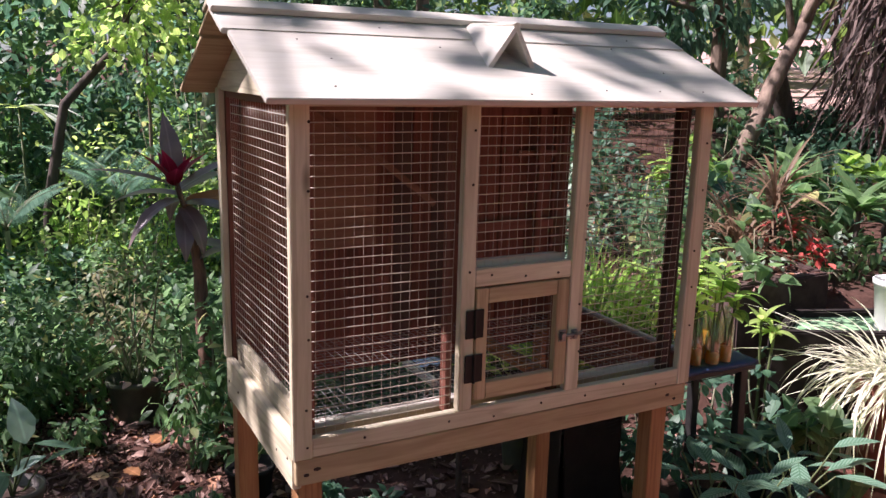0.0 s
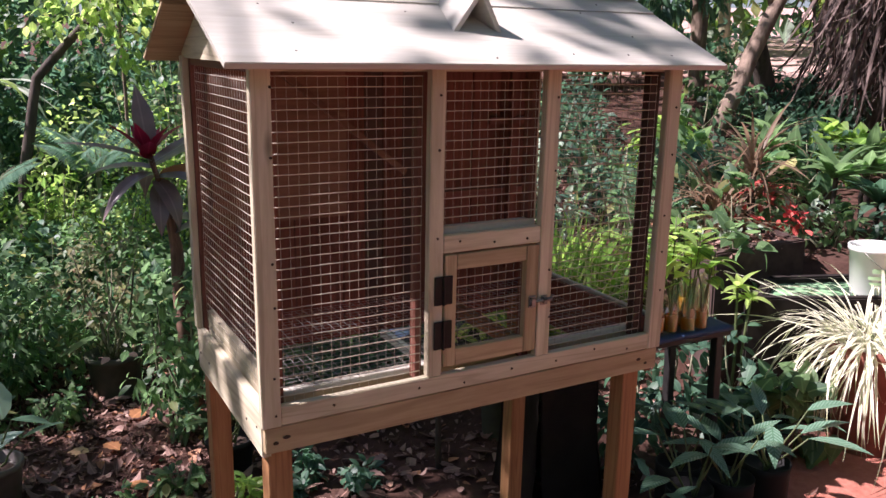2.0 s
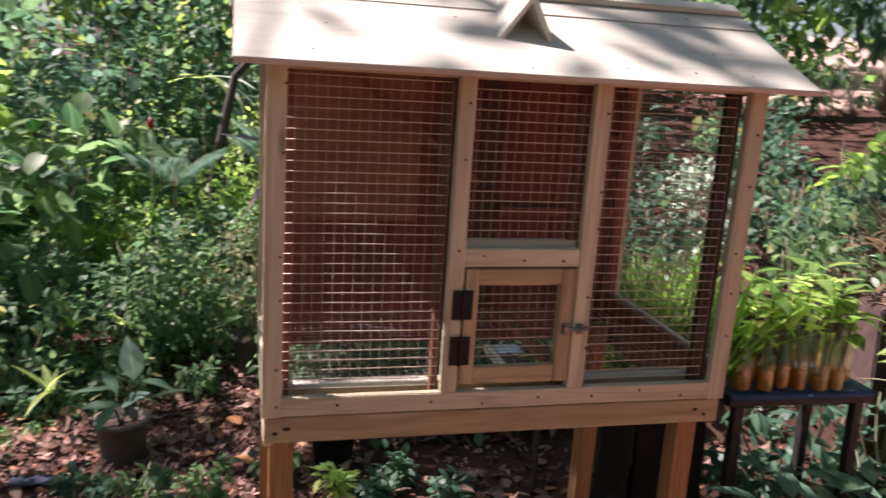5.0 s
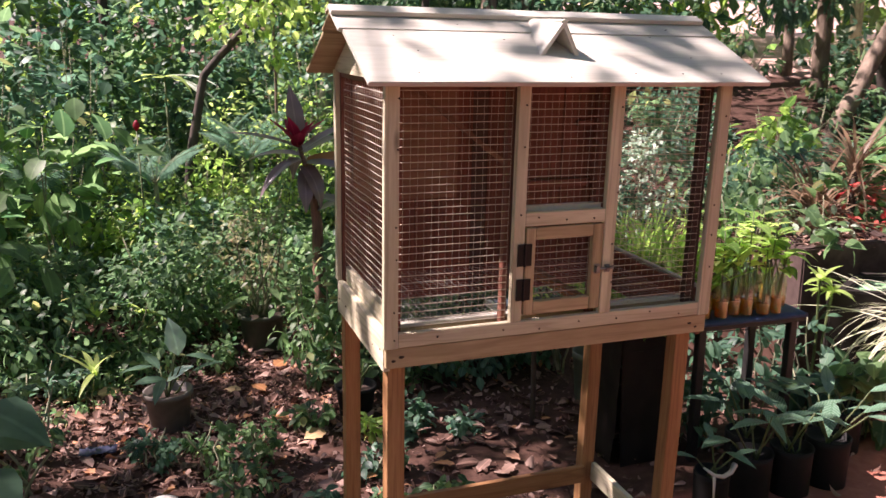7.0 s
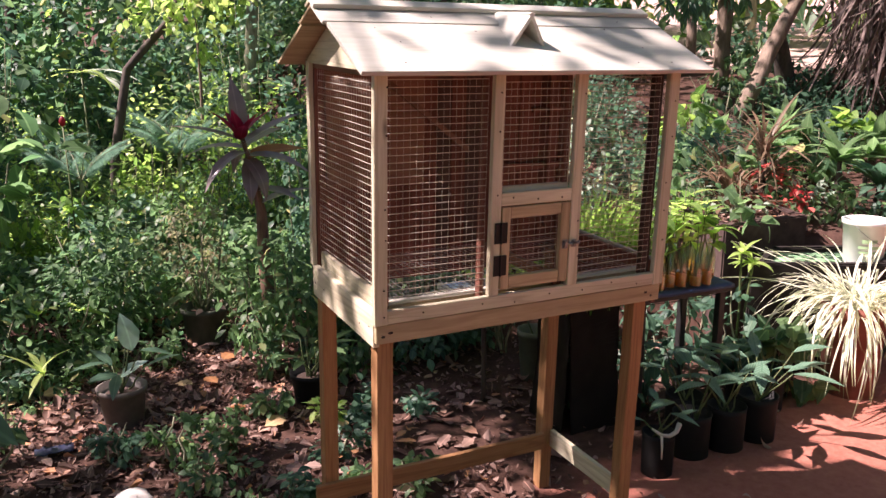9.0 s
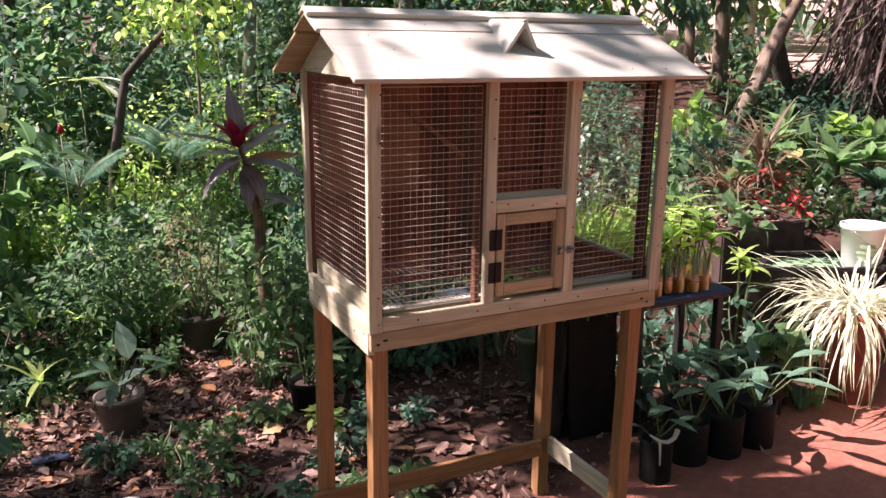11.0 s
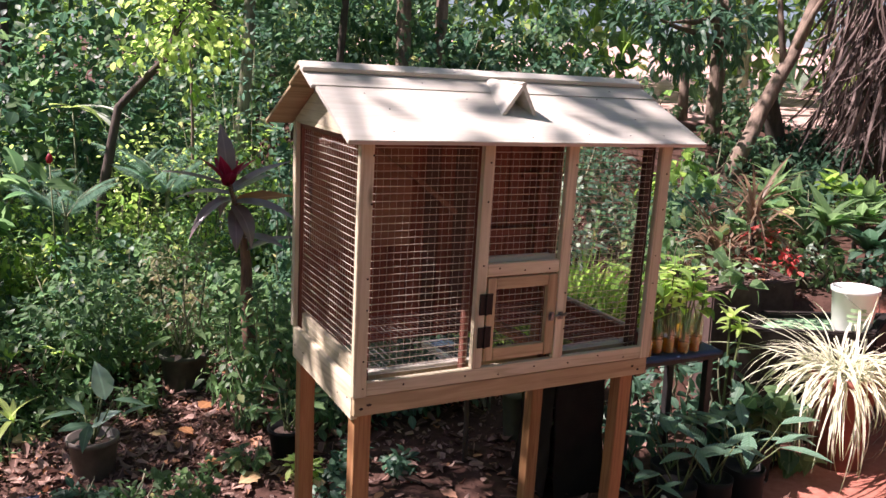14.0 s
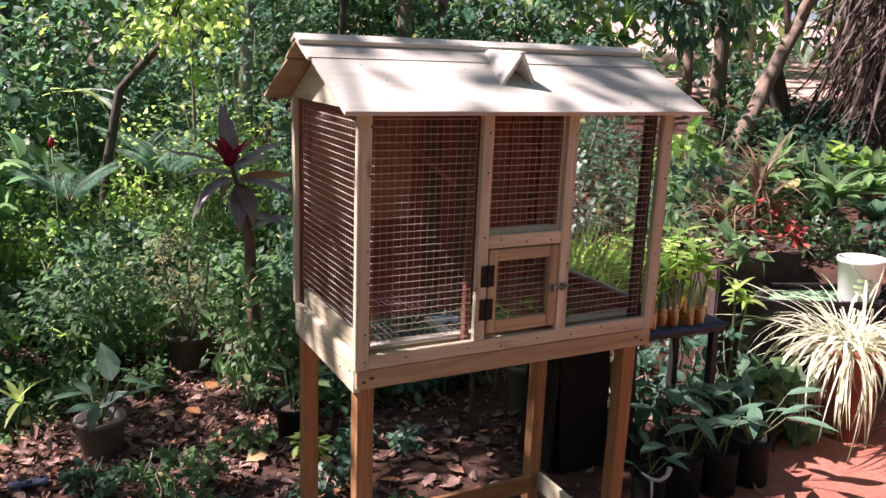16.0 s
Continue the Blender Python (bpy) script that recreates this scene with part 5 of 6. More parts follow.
# plants round the tank, bench and bed
BED_TANK = [(1.98, 2.05, 0.13, 0.82, "mist", OVAL, 0.05), (2.45, 1.75, 0.25, 0.5, "shrub", OVAL, 0.08), (2.6, 2.2, 0.35, 0.6, "forest", OVAL, 0.07), (2.95, 1.85, 0.22, 0.3, "ti", LANCE, 0.10), (3.05, 2.3, 0.35, 0.55, "deep", OVAL, 0.10), (3.5, 2.6, 0.4, 0.55, "shrub", HEART, 0.14), (3.9, 2.2, 0.35, 0.45, "shrub", HEART, 0.13), (4.4, 2.4, 0.4, 0.5, "shrub", HEART, 0.14), (4.6, 1.7, 0.35, 0.35, "shrub", HEART, 0.12), (4.0, 1.35, 0.3, 0.3, "deep", OVAL, 0.08), (3.55, 1.6, 0.25, 0.22, "shrub", OVAL, 0.06)]
BED_BENCH = [(2.24, 1.0, 0.13, 0.52, "deep", OVAL, 0.07), (2.32, 1.32, 0.18, 0.46, "deep", OVAL, 0.08), (1.66, 0.92, 0.16, 0.36, "deep", OVAL, 0.07), (1.50, 1.0, 0.14, 0.40, "deep", OVAL, 0.07), (3.02, 1.78, 0.2, 0.25, "mist", OVAL, 0.06), (3.6, 1.78, 0.18, 0.22, "mist", OVAL, 0.06), (3.75, 1.95, 0.3, 0.3, "shrub", HEART, 0.10), (2.75, 1.45, 0.18, 0.85, "shrub", HEART, 0.09), (2.2, 0.88, 0.14, 0.30, "deep", HEART, 0.09), (2.4, 0.72, 0.16, 0.34, "shrub", HEART, 0.10), (1.95, 1.25, 0.2, 0.35, "deep", LANCE, 0.12), (1.4, 1.85, 0.25, 0.6, "deep", LANCE, 0.11), (1.75, 2.1, 0.35, 0.7, "deep", OVAL, 0.06), (1.25, 2.4, 0.4, 0.9, "deep", OVAL, 0.06)]
BED_BANK = [(2.2, 2.6, 0.4, 0.6, "deep", LANCE, 0.09), (5.1, 2.7, 0.4, 0.5, "grass", HEART, 0.13), (5.2, 2.0, 0.4, 0.5, "shrub", HEART, 0.13), (4.9, 1.4, 0.35, 0.35, "shrub", OVAL, 0.09), (3.75, 3.1, 0.3, 0.75, "grass", OVAL, 0.13), (3.5, 3.2, 0.35, 0.35, "grass", LANCE, 0.14), (4.6, 3.7, 0.45, 0.6, "forest", OVAL, 0.10), (3.0, 3.5, 0.45, 0.7, "forest", OVAL, 0.10), (2.2, 3.6, 0.5, 0.8, "deep", OVAL, 0.09), (5.6, 4.3, 0.5, 0.6, "forest", OVAL, 0.10)]
BED_BRUSH = [(4.1, 5.6, 0.6, 0.8, "deep", OVAL, 0.10), (5.0, 5.2, 0.6, 0.6, "forest", OVAL, 0.10), (3.1, 5.9, 0.7, 1.0, "deep", OVAL, 0.10), (6.2, 5.0, 0.6, 0.5, "deep", OVAL, 0.10), (4.5, 6.6, 0.7, 1.1, "forest", OVAL, 0.11), (2.3, 5.2, 0.7, 1.1, "forest", OVAL, 0.09), (2.6, 6.6, 0.7, 1.3, "deep", OVAL, 0.10)]
for x, y, r, h, mat, tpl, ln in BED_TANK + BED_BENCH + BED_BANK + BED_BRUSH:
    n = int(min(700, (7.0 if h > 0.45 else 10.0) * r * h / (ln * ln)))
    shrub(x, y, r, h, max(90, n), ln, ln * (0.75 if tpl is HEART else 0.34 if tpl is LANCE else 0.5), mat, tpl, "broad-leaved green plant in the garden bed", "garden_plant", 0.05)

# taro at the edge of the litter, bamboo seedlings
e = thing("taro_plant", "taro with broad dark green heart-shaped leaves", "plant", (-1.25, 1.10, 0))
for k, (dx, dy, h, a) in enumerate(((0.10, 0.0, 0.44, -0.5), (0.05, 0.12, 0.30, 0.4), (-0.1, 0.1, 0.42, 1.6), (-0.15, -0.08, 0.3, 3.0), (0.08, -0.14, 0.26, -0.9))):
    bm = bmesh.new()
    tube(bm, bent((0, 0, -0.02), (dx, dy, h), 4, 0.03, k), [0.008, 0.007, 0.006, 0.005, 0.004], 6)
    part("stalk", bm, M["stem"], e, smooth=True)
    one_leaf("leaf", HEART, (dx, dy, h), (math.cos(a), math.sin(a), -0.25), (0.2, -0.3, 1), 0.26, 0.2, "deep", e)
for x, y, h in ((-0.92, 2.0, 0.20), (-0.95, 2.55, 0.32), (-0.72, 2.7, 0.28)):
    strap_plant("bamboo_seedling", "bamboo seedling with narrow yellow-green leaves", x, y, [(0.02, 0.01, h)], 6, 0.19, 0.030, "lime", (0.1, 1.2), 0.004, (0, 1, 1), "stem")
# stone and a scrap of blue plastic on the litter
bm = bmesh.new()
bmesh.ops.create_icosphere(bm, subdivisions=3, radius=0.07)
for v in bm.verts:
    v.co *= 1 + 0.35 * noise.noise(v.co * 14)
    v.co.z *= 0.55
bm.transform(Matrix.Translation((-0.60, 1.02, 0.012)))
tagged(mesh_ob("stone", bm, M["tape"], smooth=True), "pale rough stone lying on the leaf litter", "stone")
bm = bmesh.new()
bmesh.ops.create_grid(bm, x_segments=8, y_segments=6, size=0.075)
for v in bm.verts:
    v.co.z = 0.018 * noise.noise(v.co * 40) + 0.02
bmesh.ops.solidify(bm, geom=bm.faces[:], thickness=0.0015)
bm.transform(Matrix.Translation((-0.865, 1.58, 0.004)) @ Matrix.Diagonal((1.0, 0.5, 0.8, 1.0)))
tagged(mesh_ob("plastic_scrap", bm, M["navy_plastic"], smooth=True), "crumpled scrap of dark blue plastic on the ground", "litter")
# large fallen leaves that stand out of the litter: place, length, heading, colour
BIG_FALLEN = [(-0.91, 2.19, 0.11, 0.4, "tan"), (-0.07, 1.60, 0.10, 2.1, "withered"), (-0.04, 2.31, 0.11, 0.9, "withered"), (0.07, 1.42, 0.11, 3.6, "tan"), (-0.17, 2.10, 0.10, 5.2, "withered"), (-0.25, 1.12, 0.09, 1.2, "tan"), (-0.24, 2.04, 0.09, 2.7, "tan"), (-1.02, 2.16, 0.09, 3.1, "tan"), (0.30, 1.30, 0.08, 4.4, "tan")]
for x, y, ln, a, mat in BIG_FALLEN:
    z = ground_z(x, y) + 0.034
    leaf = Leaves().add(FLAT, [(x, y, z)], [(math.cos(a), math.sin(a), 0.08)], [(0.15, -0.25, 1)], ln, ln * 0.75).build("fallen_leaf", L[mat])
    tagged(leaf, "large orange-brown fallen leaf on the litter" if mat == "withered" else "large tan fallen leaf on the litter", "leaf", "large fallen leaves")
# low plant stand behind the cage
stand = thing("plant_stand", "dark single-pole plant stand with a pale edge batten behind the cage", "stand", (0.98, 1.22, 0))
board("top", stand, -0.17, 0.19, -0.13, 0.13, 0.575, 0.592, M["bench_steel"])
board("edge_batten", stand, -0.195, -0.171, -0.13, 0.13, 0.574, 0.602, M["pale_y"], label="pale edge batten")
bm = bmesh.new()
tube(bm, bent((0.03, 0.09, -0.02), (0.03, 0.09, 0.576), 5, 0.01, 3.0), 0.013, 8)
part("pole", bm, M["bark_dark"], stand, "dark wooden pole", smooth=True)
bm = bmesh.new()
bmesh.ops.create_grid(bm, x_segments=10, y_segments=8, size=0.05)
for v in bm.verts:
    v.co.z = 0.010 * noise.noise(v.co * 40) + 0.006
bmesh.ops.solidify(bm, geom=bm.faces[:], thickness=0.0015)
bm.transform(Matrix.Translation((0.865, 1.29, 0.594)))
tagged(mesh_ob("plastic_sheet", bm, M["blue_sheet"], smooth=True), "scrap of pale blue plastic sheet on the plant stand", "sheet")
shrub(1.02, 1.17, 0.10, 0.13, 130, 0.06, 0.026, "lime", OVAL, "low yellow-green seedlings on the plant stand", "seedling", 0.03, 0.59)

# ---- ferns ----
def fern(x, y, z, n, length, mat="blue"):
    e = thing("fern", "bluish green fern with arching fronds", "fern", (x, y, ground_z(x, y) - 0.02))
    for i in range(n):
        bm, lv = bmesh.new(), Leaves()
        a = i * 2.4 + rng.random() * 0.5
        el = rng.uniform(0.9, 1.45)
        d, pts = Vector((math.cos(a), math.sin(a), 0)), []
        for k in range(13):
            t = k / 12
            ang = el - 1.05 * t
            p = (pts[-1] if pts else Vector((0, 0, z))) + (d * math.cos(ang) + Vector((0, 0, math.sin(ang)))) * (length / 12 if k else 0)
            pts.append(p)
        tube(bm, pts, [0.005 * (1 - 0.8 * k / 12) for k in range(13)], 5)
        side = Vector((-d.y, d.x, 0))
        m = 30
        pos, way = [], []
        for k in range(m):
            t = 0.15 + 0.84 * k / m
            p = pts[int(t * 12)].lerp(pts[min(12, int(t * 12) + 1)], t * 12 % 1)
            for s in (-1, 1):
                pos.append(p)
                way.append(side * s + d * 0.35 + Vector((0, 0, -0.15)))
        ln = np.repeat(length * 0.24 * np.sin(np.pi * np.linspace(0.25, 0.98, m)) + 0.01, 2)
        lv.add(SMALL, pos, way, np.array([[0, 0, 1.0]]), ln, length * 0.03)
        frond = lv.build("frond", L[mat], e)
        part("midrib", bm, M["bark_green"], frond, smooth=True)
    bm = bmesh.new()
    tube(bm, [(0, 0, -0.02), (0.01, 0.01, z * 0.5), (0, 0, z)], [0.02, 0.018, 0.016], 7)
    part("stalk", bm, M["bark_green"], e, smooth=True)


for x, y, z, n, ln in ((0.06, 4.35, 0.92, 8, 0.50), (-0.62, 4.2, 0.80, 10, 0.48), (-0.98, 4.9, 0.85, 7, 0.55), (0.05, 5.0, 0.85, 8, 0.70), (-1.6, 4.3, 0.60, 9, 0.7), (-2.2, 4.0, 0.5, 8, 0.65)):
    fern(x, y, z, n, ln)

# palm seedling with long pale leaves catching the sun
e = thing("palm_seedling", "young palm with glossy sunlit pale leaves", "palm", (-0.54, 5.4, 0))
bm, lv = bmesh.new(), Leaves()
tube(bm, [(0, 0, -0.03), (0.03, 0, 0.7), (0.02, 0.02, 1.50)], [0.014, 0.012, 0.008], 7)
part("stem", bm, M["stem"], e, smooth=True)
for k, (a, el, ln) in enumerate(((-0.5, 0.25, 0.5), (-0.7, 0.1, 0.55), (-0.3, -0.05, 0.5), (-1.0, 0.3, 0.45), (2.4, 0.3, 0.4), (0.2, -0.1, 0.55), (3.4, 0.1, 0.4))):
    one_leaf("leaf", STRAP[1 + k % 2], (0.02, 0.02, 1.50), (math.cos(a) * math.cos(el), math.sin(a) * math.cos(el), math.sin(el)), (0, 0, 1), ln, 0.075 if k < 3 else 0.045, "pale" if k < 3 else "lime", e)
# torch flower bud on a tall stalk
e = thing("torch_flower", "dark red flower bud on a thin tall stalk", "flower", (-0.70, 3.7, 0))
bm = bmesh.new()
tube(bm, [(0, 0, -0.03), (0.01, 0, 0.6), (0, 0.01, 1.2)], [0.006, 0.005, 0.005], 6)
part("stem", bm, M["stem"], e, smooth=True)
bm = bmesh.new()
lathe(bm, [(0.006, 1.195), (0.018, 1.21), (0.021, 1.23), (0.013, 1.25), (0.003, 1.262)], 12)
part("bud", bm, L["ti_red"], e, "dark red bud", smooth=True)


# ---- trees ----
def tree(name, label, line, radii, crown, mat, leaf, bark_m, limbs=5, seed=1, tpl=SMALL):
    """line: points of the trunk; crown: (centre, size, clumps, leaves each, leaf length, leaf width)."""
    e = thing(name, label, "tree", (line[0][0], line[0][1], 0))
    o = Vector((line[0][0], line[0][1], 0))
    pts = [Vector(p) - o for p in line]
    fine = []
    for i in range(len(pts) - 1):
        for k in range(4):
            t = k / 4
            fine.append(pts[i].lerp(pts[i + 1], t) + Vector((noise.noise((i + t, seed, 0)), noise.noise((seed, i + t, 3)), 0)) * radii[0] * 0.5)
    fine.append(pts[-1])
    rr = np.interp(np.linspace(0, 1, len(fine)), np.linspace(0, 1, len(radii)), radii)
    bm = bmesh.new()
    tube(bm, fine, [float(r) for r in rr], 14, 0.16)
    part("trunk", bm, M[bark_m], e, smooth=True)
    if crown:
        c, size, ncl, per, ln, wd = crown
        c = Vector(c) - o
        for i in range(limbs):
            a = i * 2.4 + seed
            tip = c + Vector((math.cos(a) * size[0] * 0.7, math.sin(a) * size[1] * 0.7, size[2] * rng.uniform(-0.3, 0.6)))
            bm = bmesh.new()
            st = fine[int(len(fine) * (0.7 + 0.25 * i / limbs))]
            tube(bm, bent(st, tip, 6, 0.25, seed + i), [float(rr[-1]) * q for q in (0.7, 0.6, 0.5, 0.4, 0.3, 0.2, 0.1)], 8, 0.1)
            part("limb", bm, M[bark_m], e, smooth=True)
        lv = Leaves()
        p, out = clumps(c, size, ncl, per, max(0.06, max(size) * 0.09), 0.25)
        leafy(lv, p, out, ln, wd, tpl)
        tagged(lv.build("crown", L[leaf], e), kind="stuff")
    return e


# leaning tree in the bank with its upright neighbour
e = tree("leaning_tree", "leaning mottled tree trunk forking above the bank", [(4.66, 3.6, 0.80), (4.85, 3.6, 1.28), (5.06, 3.6, 1.67), (5.37, 3.6, 2.16), (5.9, 3.7, 3.2)], [0.085, 0.074, 0.066, 0.058, 0.045], ((5.8, 3.3, 4.0), (1.3, 1.2, 0.8), 60, 20, 0.12, 0.045), "deep", "forest", "bark", 5, 2, LANCE)
bm = bmesh.new()
tube(bm, [(0.90, 0.14, 0.75), (0.80, 0.12, 1.22), (0.70, 0.10, 1.48), (0.58, 0.06, 1.72), (0.50, 0.0, 1.82)], [0.11, 0.10, 0.085, 0.065, 0.04], 14, 0.16)
part("trunk", bm, M["bark_dark"], e, "dark lower stem of the fork", smooth=True)
tree("bank_tree", "upright tree with long dark hanging leaves", [(5.50, 4.65, 0.80), (5.50, 4.65, 1.4), (5.45, 4.6, 2.1), (5.35, 4.5, 3.0)], [0.085, 0.08, 0.075, 0.06], ((4.75, 4.3, 2.42), (0.75, 0.5, 0.36), 46, 13, 0.17, 0.045), "deep", "deep", "bark", 6, 3, LANCE)
tree("slender_tree", "slender forked tree with sunlit climbing leaves", [(-0.44, 4.5, -0.02), (-0.38, 4.5, 0.85), (-0.24, 4.5, 1.53), (0.10, 4.5, 1.90), (0.36, 4.5, 2.6)], [0.038, 0.036, 0.031, 0.026, 0.018], ((0.22, 4.4, 2.12), (0.42, 0.35, 0.5), 44, 14, 0.065, 0.045), "lime", "lime", "bark_dark", 4, 5, OVAL)
tree("forest_tree", "pale mossy upright forest tree", [(0.78, 5.5, -0.02), (0.82, 5.5, 1.2), (0.92, 5.5, 2.2), (0.95, 5.55, 3.6)], [0.066, 0.056, 0.05, 0.042], ((0.9, 5.7, 3.4), (1.1, 0.9, 0.9), 70, 18, 0.10, 0.04), "forest", "forest", "bark_green", 5, 6)
FOREST = [(-6.5, 8.8, 0.07), (1.84, 6.0, 0.055), (2.56, 6.0, 0.12), (2.95, 6.05, 0.095), (5.66, 5.3, 0.08), (7.1, 5.9, 0.09), (-1.03, 6.86, 0.075), (-3.0, 9.4, 0.1), (-0.4, 8.5, 0.1), (8.2, 5.2, 0.12), (1.4, 9.0, 0.1), (9.5, 6.5, 0.12), (4.6, 9.8, 0.12)]
for i, (x, y, r) in enumerate(FOREST):
    r *= 0.75
    z = ground_z(x, y)
    lx, ly = rng.normal() * 0.15, rng.normal() * 0.15
    # tree 1 gets a wide unseen crown, placed to shade the bank
    big = i == 1
    tree("forest_tree", "upright forest tree with a leafy crown", [(x, y, z - 0.05), (x + lx, y + ly, z + 1.5), (x + 1.6 * lx, y + 1.4 * ly, z + 3.4), (x + 2 * lx, y + 2 * ly, z + 5.2)], [r, r * 0.85, r * 0.7, r * 0.5], ((2.4, 5.4, 6.0), (2.3, 1.6, 0.7), 48, 22, 0.12, 0.055) if big else ((x + 2 * lx, y + 2 * ly + (2.8 if i in (2, 3) else 0.0), z + 5.4), (1.5, 1.4, 0.9), 62, 26, 0.12, 0.05), "forest", ("forest", "deep", "shrub", "lime")[i % 4], ("bark_dark", "bark_dark", "bark", "bark")[i] if i < 4 else ("bark_dark", "bark", "bark_green")[i % 3], 5, 10 + i)

# dead palm skirt hanging beside the bank
e = thing("dead_palm", "skirt of dry hanging palm fronds on a dark palm trunk", "palm", (6.05, 3.0, ground_z(6.05, 3.0)))
bm = bmesh.new()
tube(bm, [(0, 0, -0.1), (0.02, 0, 1.0), (0.05, 0.05, 1.85)], [0.20, 0.19, 0.15], 14, 0.2)
part("trunk", bm, M["bark_dark"], e, smooth=True)
lv = Leaves()
n = 950
a = rng.uniform(0, 2 * math.pi, n)
h = rng.uniform(0.6, 1.85, n)
for i, b in enumerate((0, 1, 2)):
    s = slice(i, n, 3)
    m = len(a[s])
    rr = rng.uniform(0.16, 0.66, m)
    pos = np.stack([np.cos(a[s]) * rr, np.sin(a[s]) * rr, h[s]], 1)
    way = np.stack([np.cos(a[s]) * 0.25, np.sin(a[s]) * 0.25, np.full(m, -1.0)], 1) + 0.25 * unit(m)
    lv.add(STRAP[b], pos, way, unit(m), rng.uniform(0.4, 0.9, m), rng.uniform(0.012, 0.028, m))
tagged(lv.build("dry_foliage", L["deadpalm"], e), kind="stuff")

# unseen canopy trees, added to shade and dapple the yard and cut sky light
rng = np.random.default_rng(7)
CROWNS_NEAR = [((-3.4, -1.6), (-2.50, 1.48, 6.0), (0.80, 0.46, 0.25), 34, 4), ((-3.3, -2.4), (-4.10, 2.05, 9.0), (0.30, 0.32, 0.2), 11, 7), ((-3.9, -3.0), (-1.74, 2.0, 5.0), (0.24, 0.24, 0.2), 9, 10), ((-5.6, 0.4), (-3.76, 2.50, 5.2), (0.95, 1.0, 0.6), 42, 18), ((-3.2, -5.0), (-1.0, -3.0, 6.5), (2.8, 1.6, 0.8), 130, 20), ((6.5, -2.5), (0.65, 3.42, 6.0), (1.3, 0.9, 0.5), 14, 14), ((-6.0, 2.0), (-2.36, 3.16, 5.1), (0.64, 0.50, 0.3), 62, 14)]
CROWNS_YARD = [((-4.6, 7.6), (-0.95, 4.25, 5.4), (0.8, 0.55, 0.3), 44, 14), ((-5.2, -1.0), (-2.84, 1.46, 5.0), (0.38, 0.34, 0.2), 16, 9), ((-6.5, 3.6), (-3.45, 3.85, 5.4), (1.1, 0.45, 0.4), 20, 12), ((-7.0, 4.5), (-4.85, 3.9, 5.4), (0.8, 0.5, 0.4), 7, 12), ((4.5, -3.5), (1.6, -0.8, 5.8), (1.7, 1.2, 0.5), 90, 18), ((-6.2, 0.9), (-2.05, 2.00, 5.0), (0.55, 0.40, 0.2), 44, 12), ((6.8, 0.4), (1.35, 1.4, 5.3), (1.0, 0.9, 0.4), 80, 18), ((3.5, -5.5), (3.5, -3.5, 6.0), (2.5, 1.8, 0.9), 90, 20), ((-6.4, 2.9), (-2.30, 2.86, 5.2), (0.42, 0.50, 0.25), 46, 14)]
for i, ((x, y), c, size, ncl, per) in enumerate(CROWNS_NEAR + CROWNS_YARD):
    rng = np.random.default_rng(100 + i)
    tree("unseen_shade_tree", "tall shade tree added out of view to dapple the yard", [(x, y, -0.05), (x + 0.1, y, 2.0), (x * 0.8 + c[0] * 0.2, y * 0.8 + c[1] * 0.2, 3.8), (x * 0.4 + c[0] * 0.6, y * 0.4 + c[1] * 0.6, c[2] - 0.2)], [0.14, 0.12, 0.07, 0.03], (c, size, ncl, per, 0.15, 0.075), "forest", "forest", "bark", 2, 50 + i, OVAL)


rng = np.random.default_rng(21)


def leaf_field(name, label, n, where, length, width, mat, gaps, tpl=TINY):
    """A thicket too dense to count: where(n) gives x, y and top height; noise opens gaps."""
    x, y, top = where(n)
    base = np.array([ground_z(a, b) for a, b in zip(x, y)])
    z = base + rng.random(n) ** 0.75 * top
    keep = np.array([noise.noise((a * 1.1, b * 1.1, c * 1.3 + 7)) for a, b, c in zip(x, y, z)]) > gaps
    pos = np.stack([x, y, z], 1)[keep]
    m = len(pos)
    lump = np.array([noise.noise((a * 3.1, b * 3.1, c * 3.1)) for a, b, c in pos])
    sc = rng.uniform(0.65, 1.25, m) * (1 + 0.5 * lump)
    lv = Leaves()
    lv.add(tpl, pos, unit(m) + np.array((0, 0, -0.25)), unit(m) * 0.7 + np.array((0, 0, 1.0)), length * sc, width * sc)
    return tagged(lv.build(name, L[mat]), label, "foliage", kind="stuff")


def low_cover(n):
    x, y = rng.uniform(-3.2, 1.5, n), rng.uniform(2.25, 6.2, n)
    y = np.where((x > -0.55) & (x < 0.5) & (y < 2.75), y + 1.2, y)
    return x, y, np.array([(0.16 + 0.28 * smooth((b - 2.2) / 1.2)) * (1 + 0.7 * noise.noise((a * 1.7, b * 1.7, 2))) for a, b in zip(x, y)])


def thicket(n):
    x, y = rng.uniform(-5.0, 5.0, n), rng.uniform(5.6, 8.6, n)
    return x, y + 0.1 * x, np.array([(1.9 if a < 2.5 else 1.2) * (1 + 0.9 * noise.noise((a * 0.8, b * 0.8, 9))) for a, b in zip(x, y)])


def bank_cover(n):
    x, y = rng.uniform(1.2, 7.5, n), rng.uniform(2.4, 6.2, n)
    y = np.where(0.5 * x + 0.87 * y > 6.0, (6.0 - 0.5 * x) / 0.87 - rng.random(n) ** 2 * 1.5, y)
    return x, y, np.array([0.42 * (1 + 0.9 * noise.noise((a * 1.4, b * 1.4, 5))) for a, b in zip(x, y)])


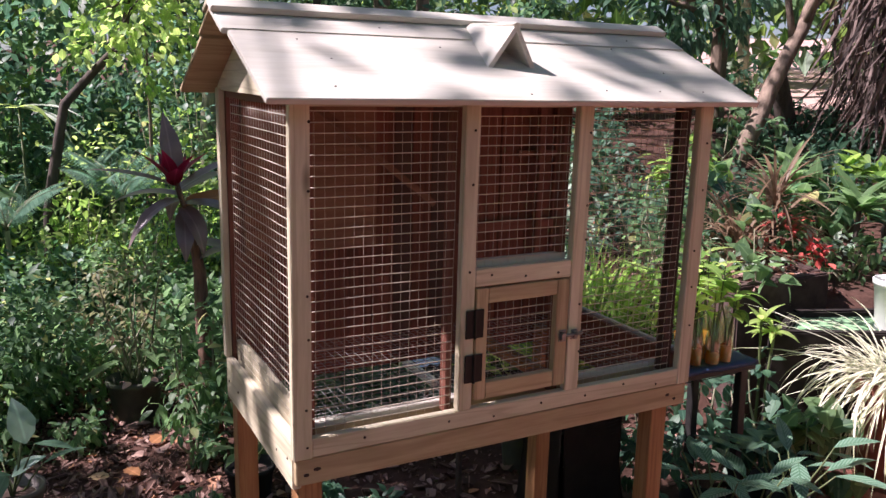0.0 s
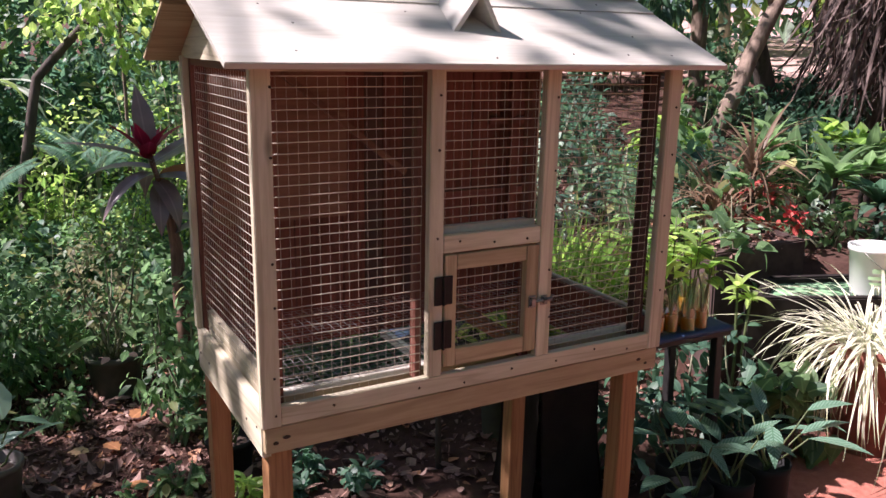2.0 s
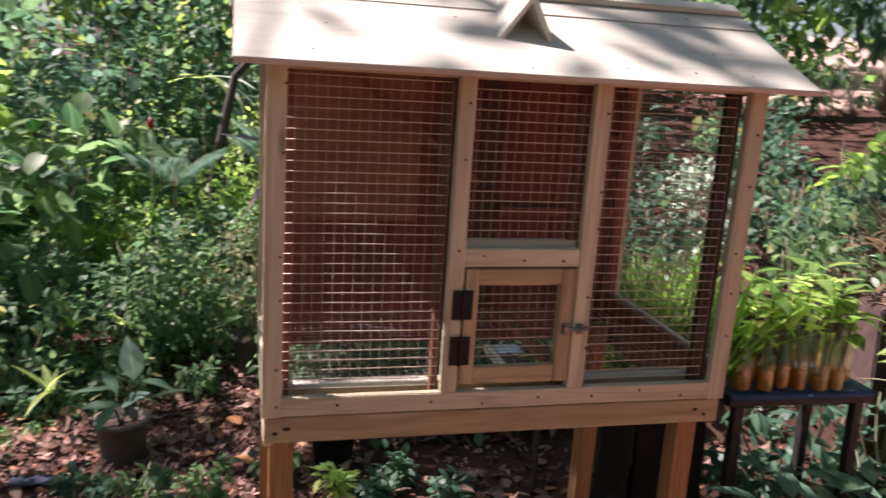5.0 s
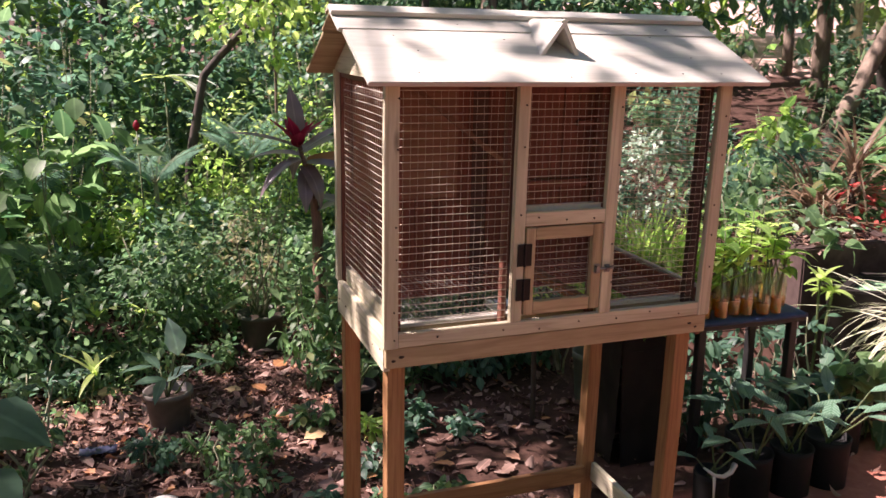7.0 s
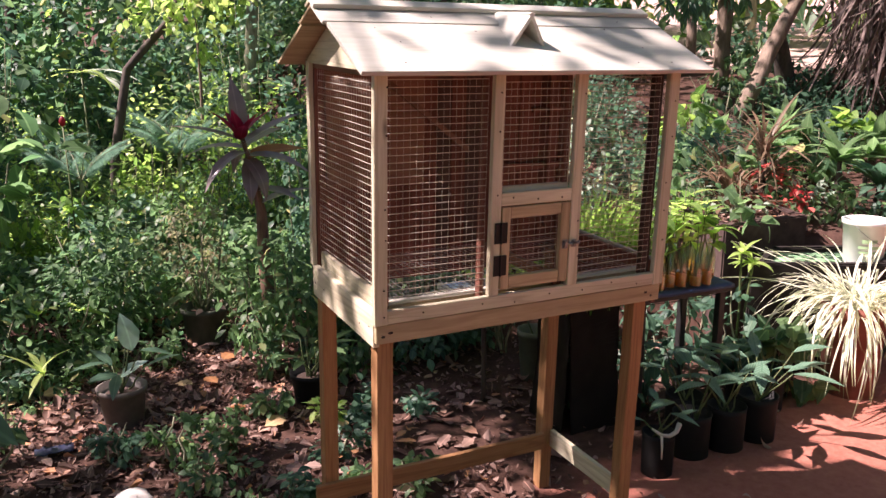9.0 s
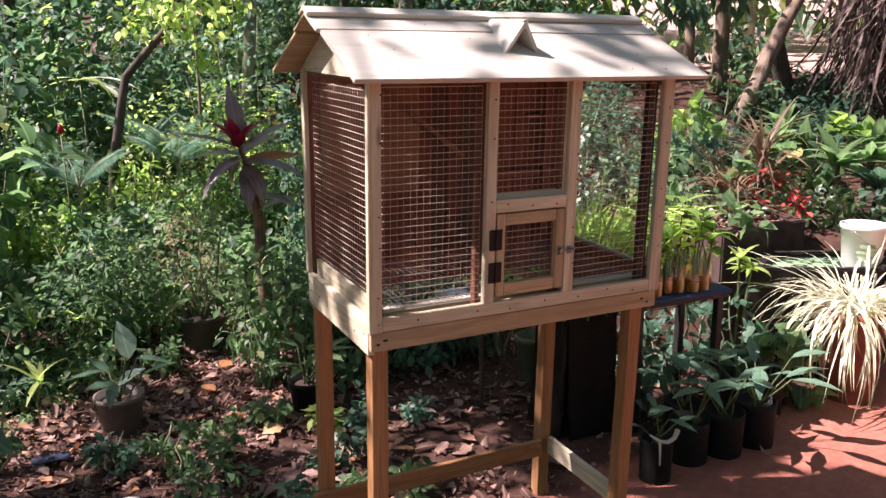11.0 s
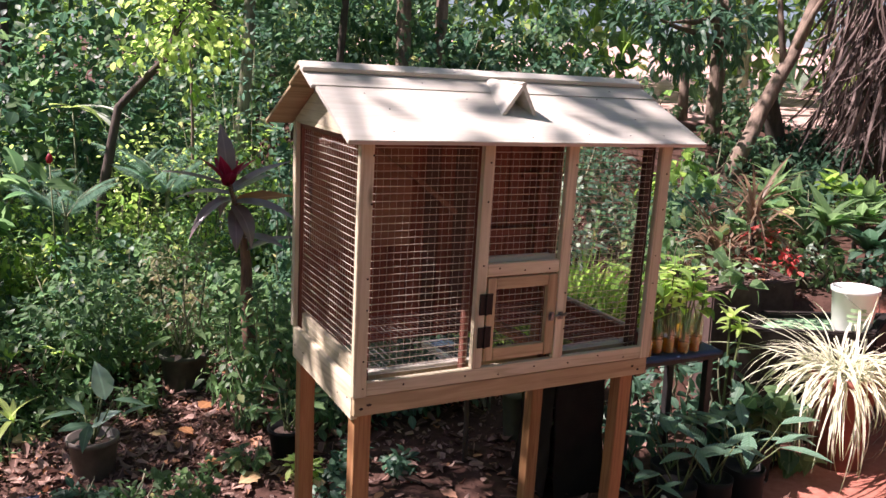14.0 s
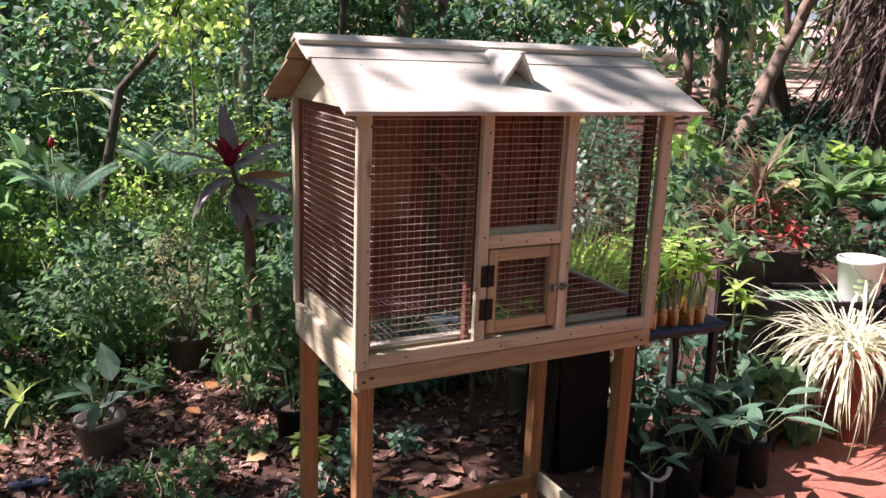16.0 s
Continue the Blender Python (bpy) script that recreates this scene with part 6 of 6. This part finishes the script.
def ring(n):
    # ring also closes behind the camera, unseen, to cut sky light
    ang, rad = rng.uniform(0, 2 * math.pi, n), rng.uniform(9.5, 17, n)
    x, y = 0.3 + np.sin(ang) * rad, -1.5 + np.cos(ang) * rad
    return x, y, np.array([(3.4 if b > 2 else 4.2) + 3.2 * (noise.noise((a * 0.55, b * 0.55, 0)) + 0.35) for a, b in zip(x, y)])


leaf_field("ground_cover", "dense low green undergrowth beyond the leaf litter", 24000, low_cover, 0.075, 0.042, "shrub", -0.2)
leaf_field("ground_cover", "sunlit yellow-green undergrowth sprigs", 11000, low_cover, 0.055, 0.032, "shrub", 0.0)


def creepers(n):
    return rng.uniform(-1.15, 0.75, n), rng.uniform(0.75, 2.7, n), np.full(n, 0.05)


leaf_field("creeping_herbs", "small green creeping leaves among the litter", 4200, creepers, 0.034, 0.020, "shrub", 0.16, OVAL)
leaf_field("thicket", "tall leafy thicket behind the garden", 26000, thicket, 0.10, 0.055, "deep", -0.02)
leaf_field("thicket", "bright yellow-green climbing leaves in the thicket", 5500, thicket, 0.08, 0.055, "grass", 0.12)
leaf_field("thicket", "mid green thicket leaves", 14000, thicket, 0.11, 0.06, "forest", 0.0)
def back_cover(n):
    x, y = rng.uniform(-7.0, 3.0, n), rng.uniform(6.2, 13.0, n)
    return x, y, np.array([1.3 * (1 + 0.7 * noise.noise((a * 0.7, b * 0.7, 3))) for a, b in zip(x, y)])


leaf_field("thicket", "dense green undergrowth below the far trees", 24000, back_cover, 0.12, 0.065, "forest", -0.25)
leaf_field("bank_cover", "low green plants and seedlings on the bank", 15000, bank_cover, 0.08, 0.04, "deep", 0.02)
leaf_field("far_woods", "dense green woodland far behind the garden", 70000, ring, 0.30, 0.15, "forest", -0.22)
leaf_field("far_woods", "lighter green woodland leaves far behind the garden", 48000, ring, 0.28, 0.14, "grass", -0.14)

# leaf litter
lv = Leaves()
n = 130000
lx, ly = rng.uniform(-6.0, 3.4, n), rng.uniform(-4.5, 4.6, n)
dens = np.array([1.0 - 0.93 * bare(a, b) for a, b in zip(lx, ly)])
dens *= np.clip(1.55 - np.hypot(lx + 0.4, ly - 1.8) / 3.2, 0, 1) + 0.05
# fewer pale leaves behind and under the cage, to darken its shade
dens *= np.where((lx > 0.3) & (ly < 2.4) & (ly > 1.2 - 0.7 * lx), 0.35, 1.0)
dens *= np.where((lx > -0.1) & (ly < 1.35) & (ly > 0.0), 0.55, 1.0)
keep = rng.random(n) < dens
lx, ly = lx[keep], ly[keep]
lz = np.array([ground_z(a, b) for a, b in zip(lx, ly)]) + rng.uniform(0.004, 0.022, len(lx))
ang = rng.uniform(0, 2 * math.pi, len(lx))
way = np.stack([np.cos(ang), np.sin(ang), rng.normal(size=len(lx)) * 0.15], 1)
ln = 0.013 + 0.038 * rng.random(len(lx)) ** 1.6
ln = ln * rng.choice((1.0, 1.0, 1.0, 1.0, 1.0, 1.8), len(lx))
for i, tpl in enumerate(DRY):
    s = slice(i, None, 4)
    m = len(lx[s])
    lv.add(tpl, np.stack([lx[s], ly[s], lz[s]], 1), way[s], np.array([[0, 0, 1.0]]) + 0.45 * unit(m), ln[s], ln[s] * rng.uniform(0.4, 0.7, m))
n = 2600
lx, ly = rng.uniform(-2.2, 1.3, n), rng.uniform(-0.2, 2.9, n)
keep = rng.random(n) < np.array([(0.30 - 0.27 * bare(a, b)) * (1 + 1.2 * noise.noise((a * 1.3, b * 1.3, 8))) for a, b in zip(lx, ly)])
lx, ly = lx[keep], ly[keep]
lz = np.array([ground_z(a, b) for a, b in zip(lx, ly)]) + rng.uniform(0.012, 0.030, len(lx))
ang = rng.uniform(0, 2 * math.pi, len(lx))
ln = rng.uniform(0.05, 0.105, len(lx))
for i, tpl in enumerate((DRY[2], FLAT, FLAT, FLAT)):
    s = slice(i, None, 4)
    m = len(lx[s])
    lv.add(tpl, np.stack([lx[s], ly[s], lz[s]], 1), np.stack([np.cos(ang[s]), np.sin(ang[s]), rng.normal(size=m) * 0.1], 1), np.array([[0, 0, 1.0]]) + 0.3 * unit(m), ln[s], ln[s] * rng.uniform(0.45, 0.8, m))
tagged(lv.build("leaf_litter", L["dry"]), "dry brown and pinkish fallen leaves on the ground", "leaf litter", kind="stuff")
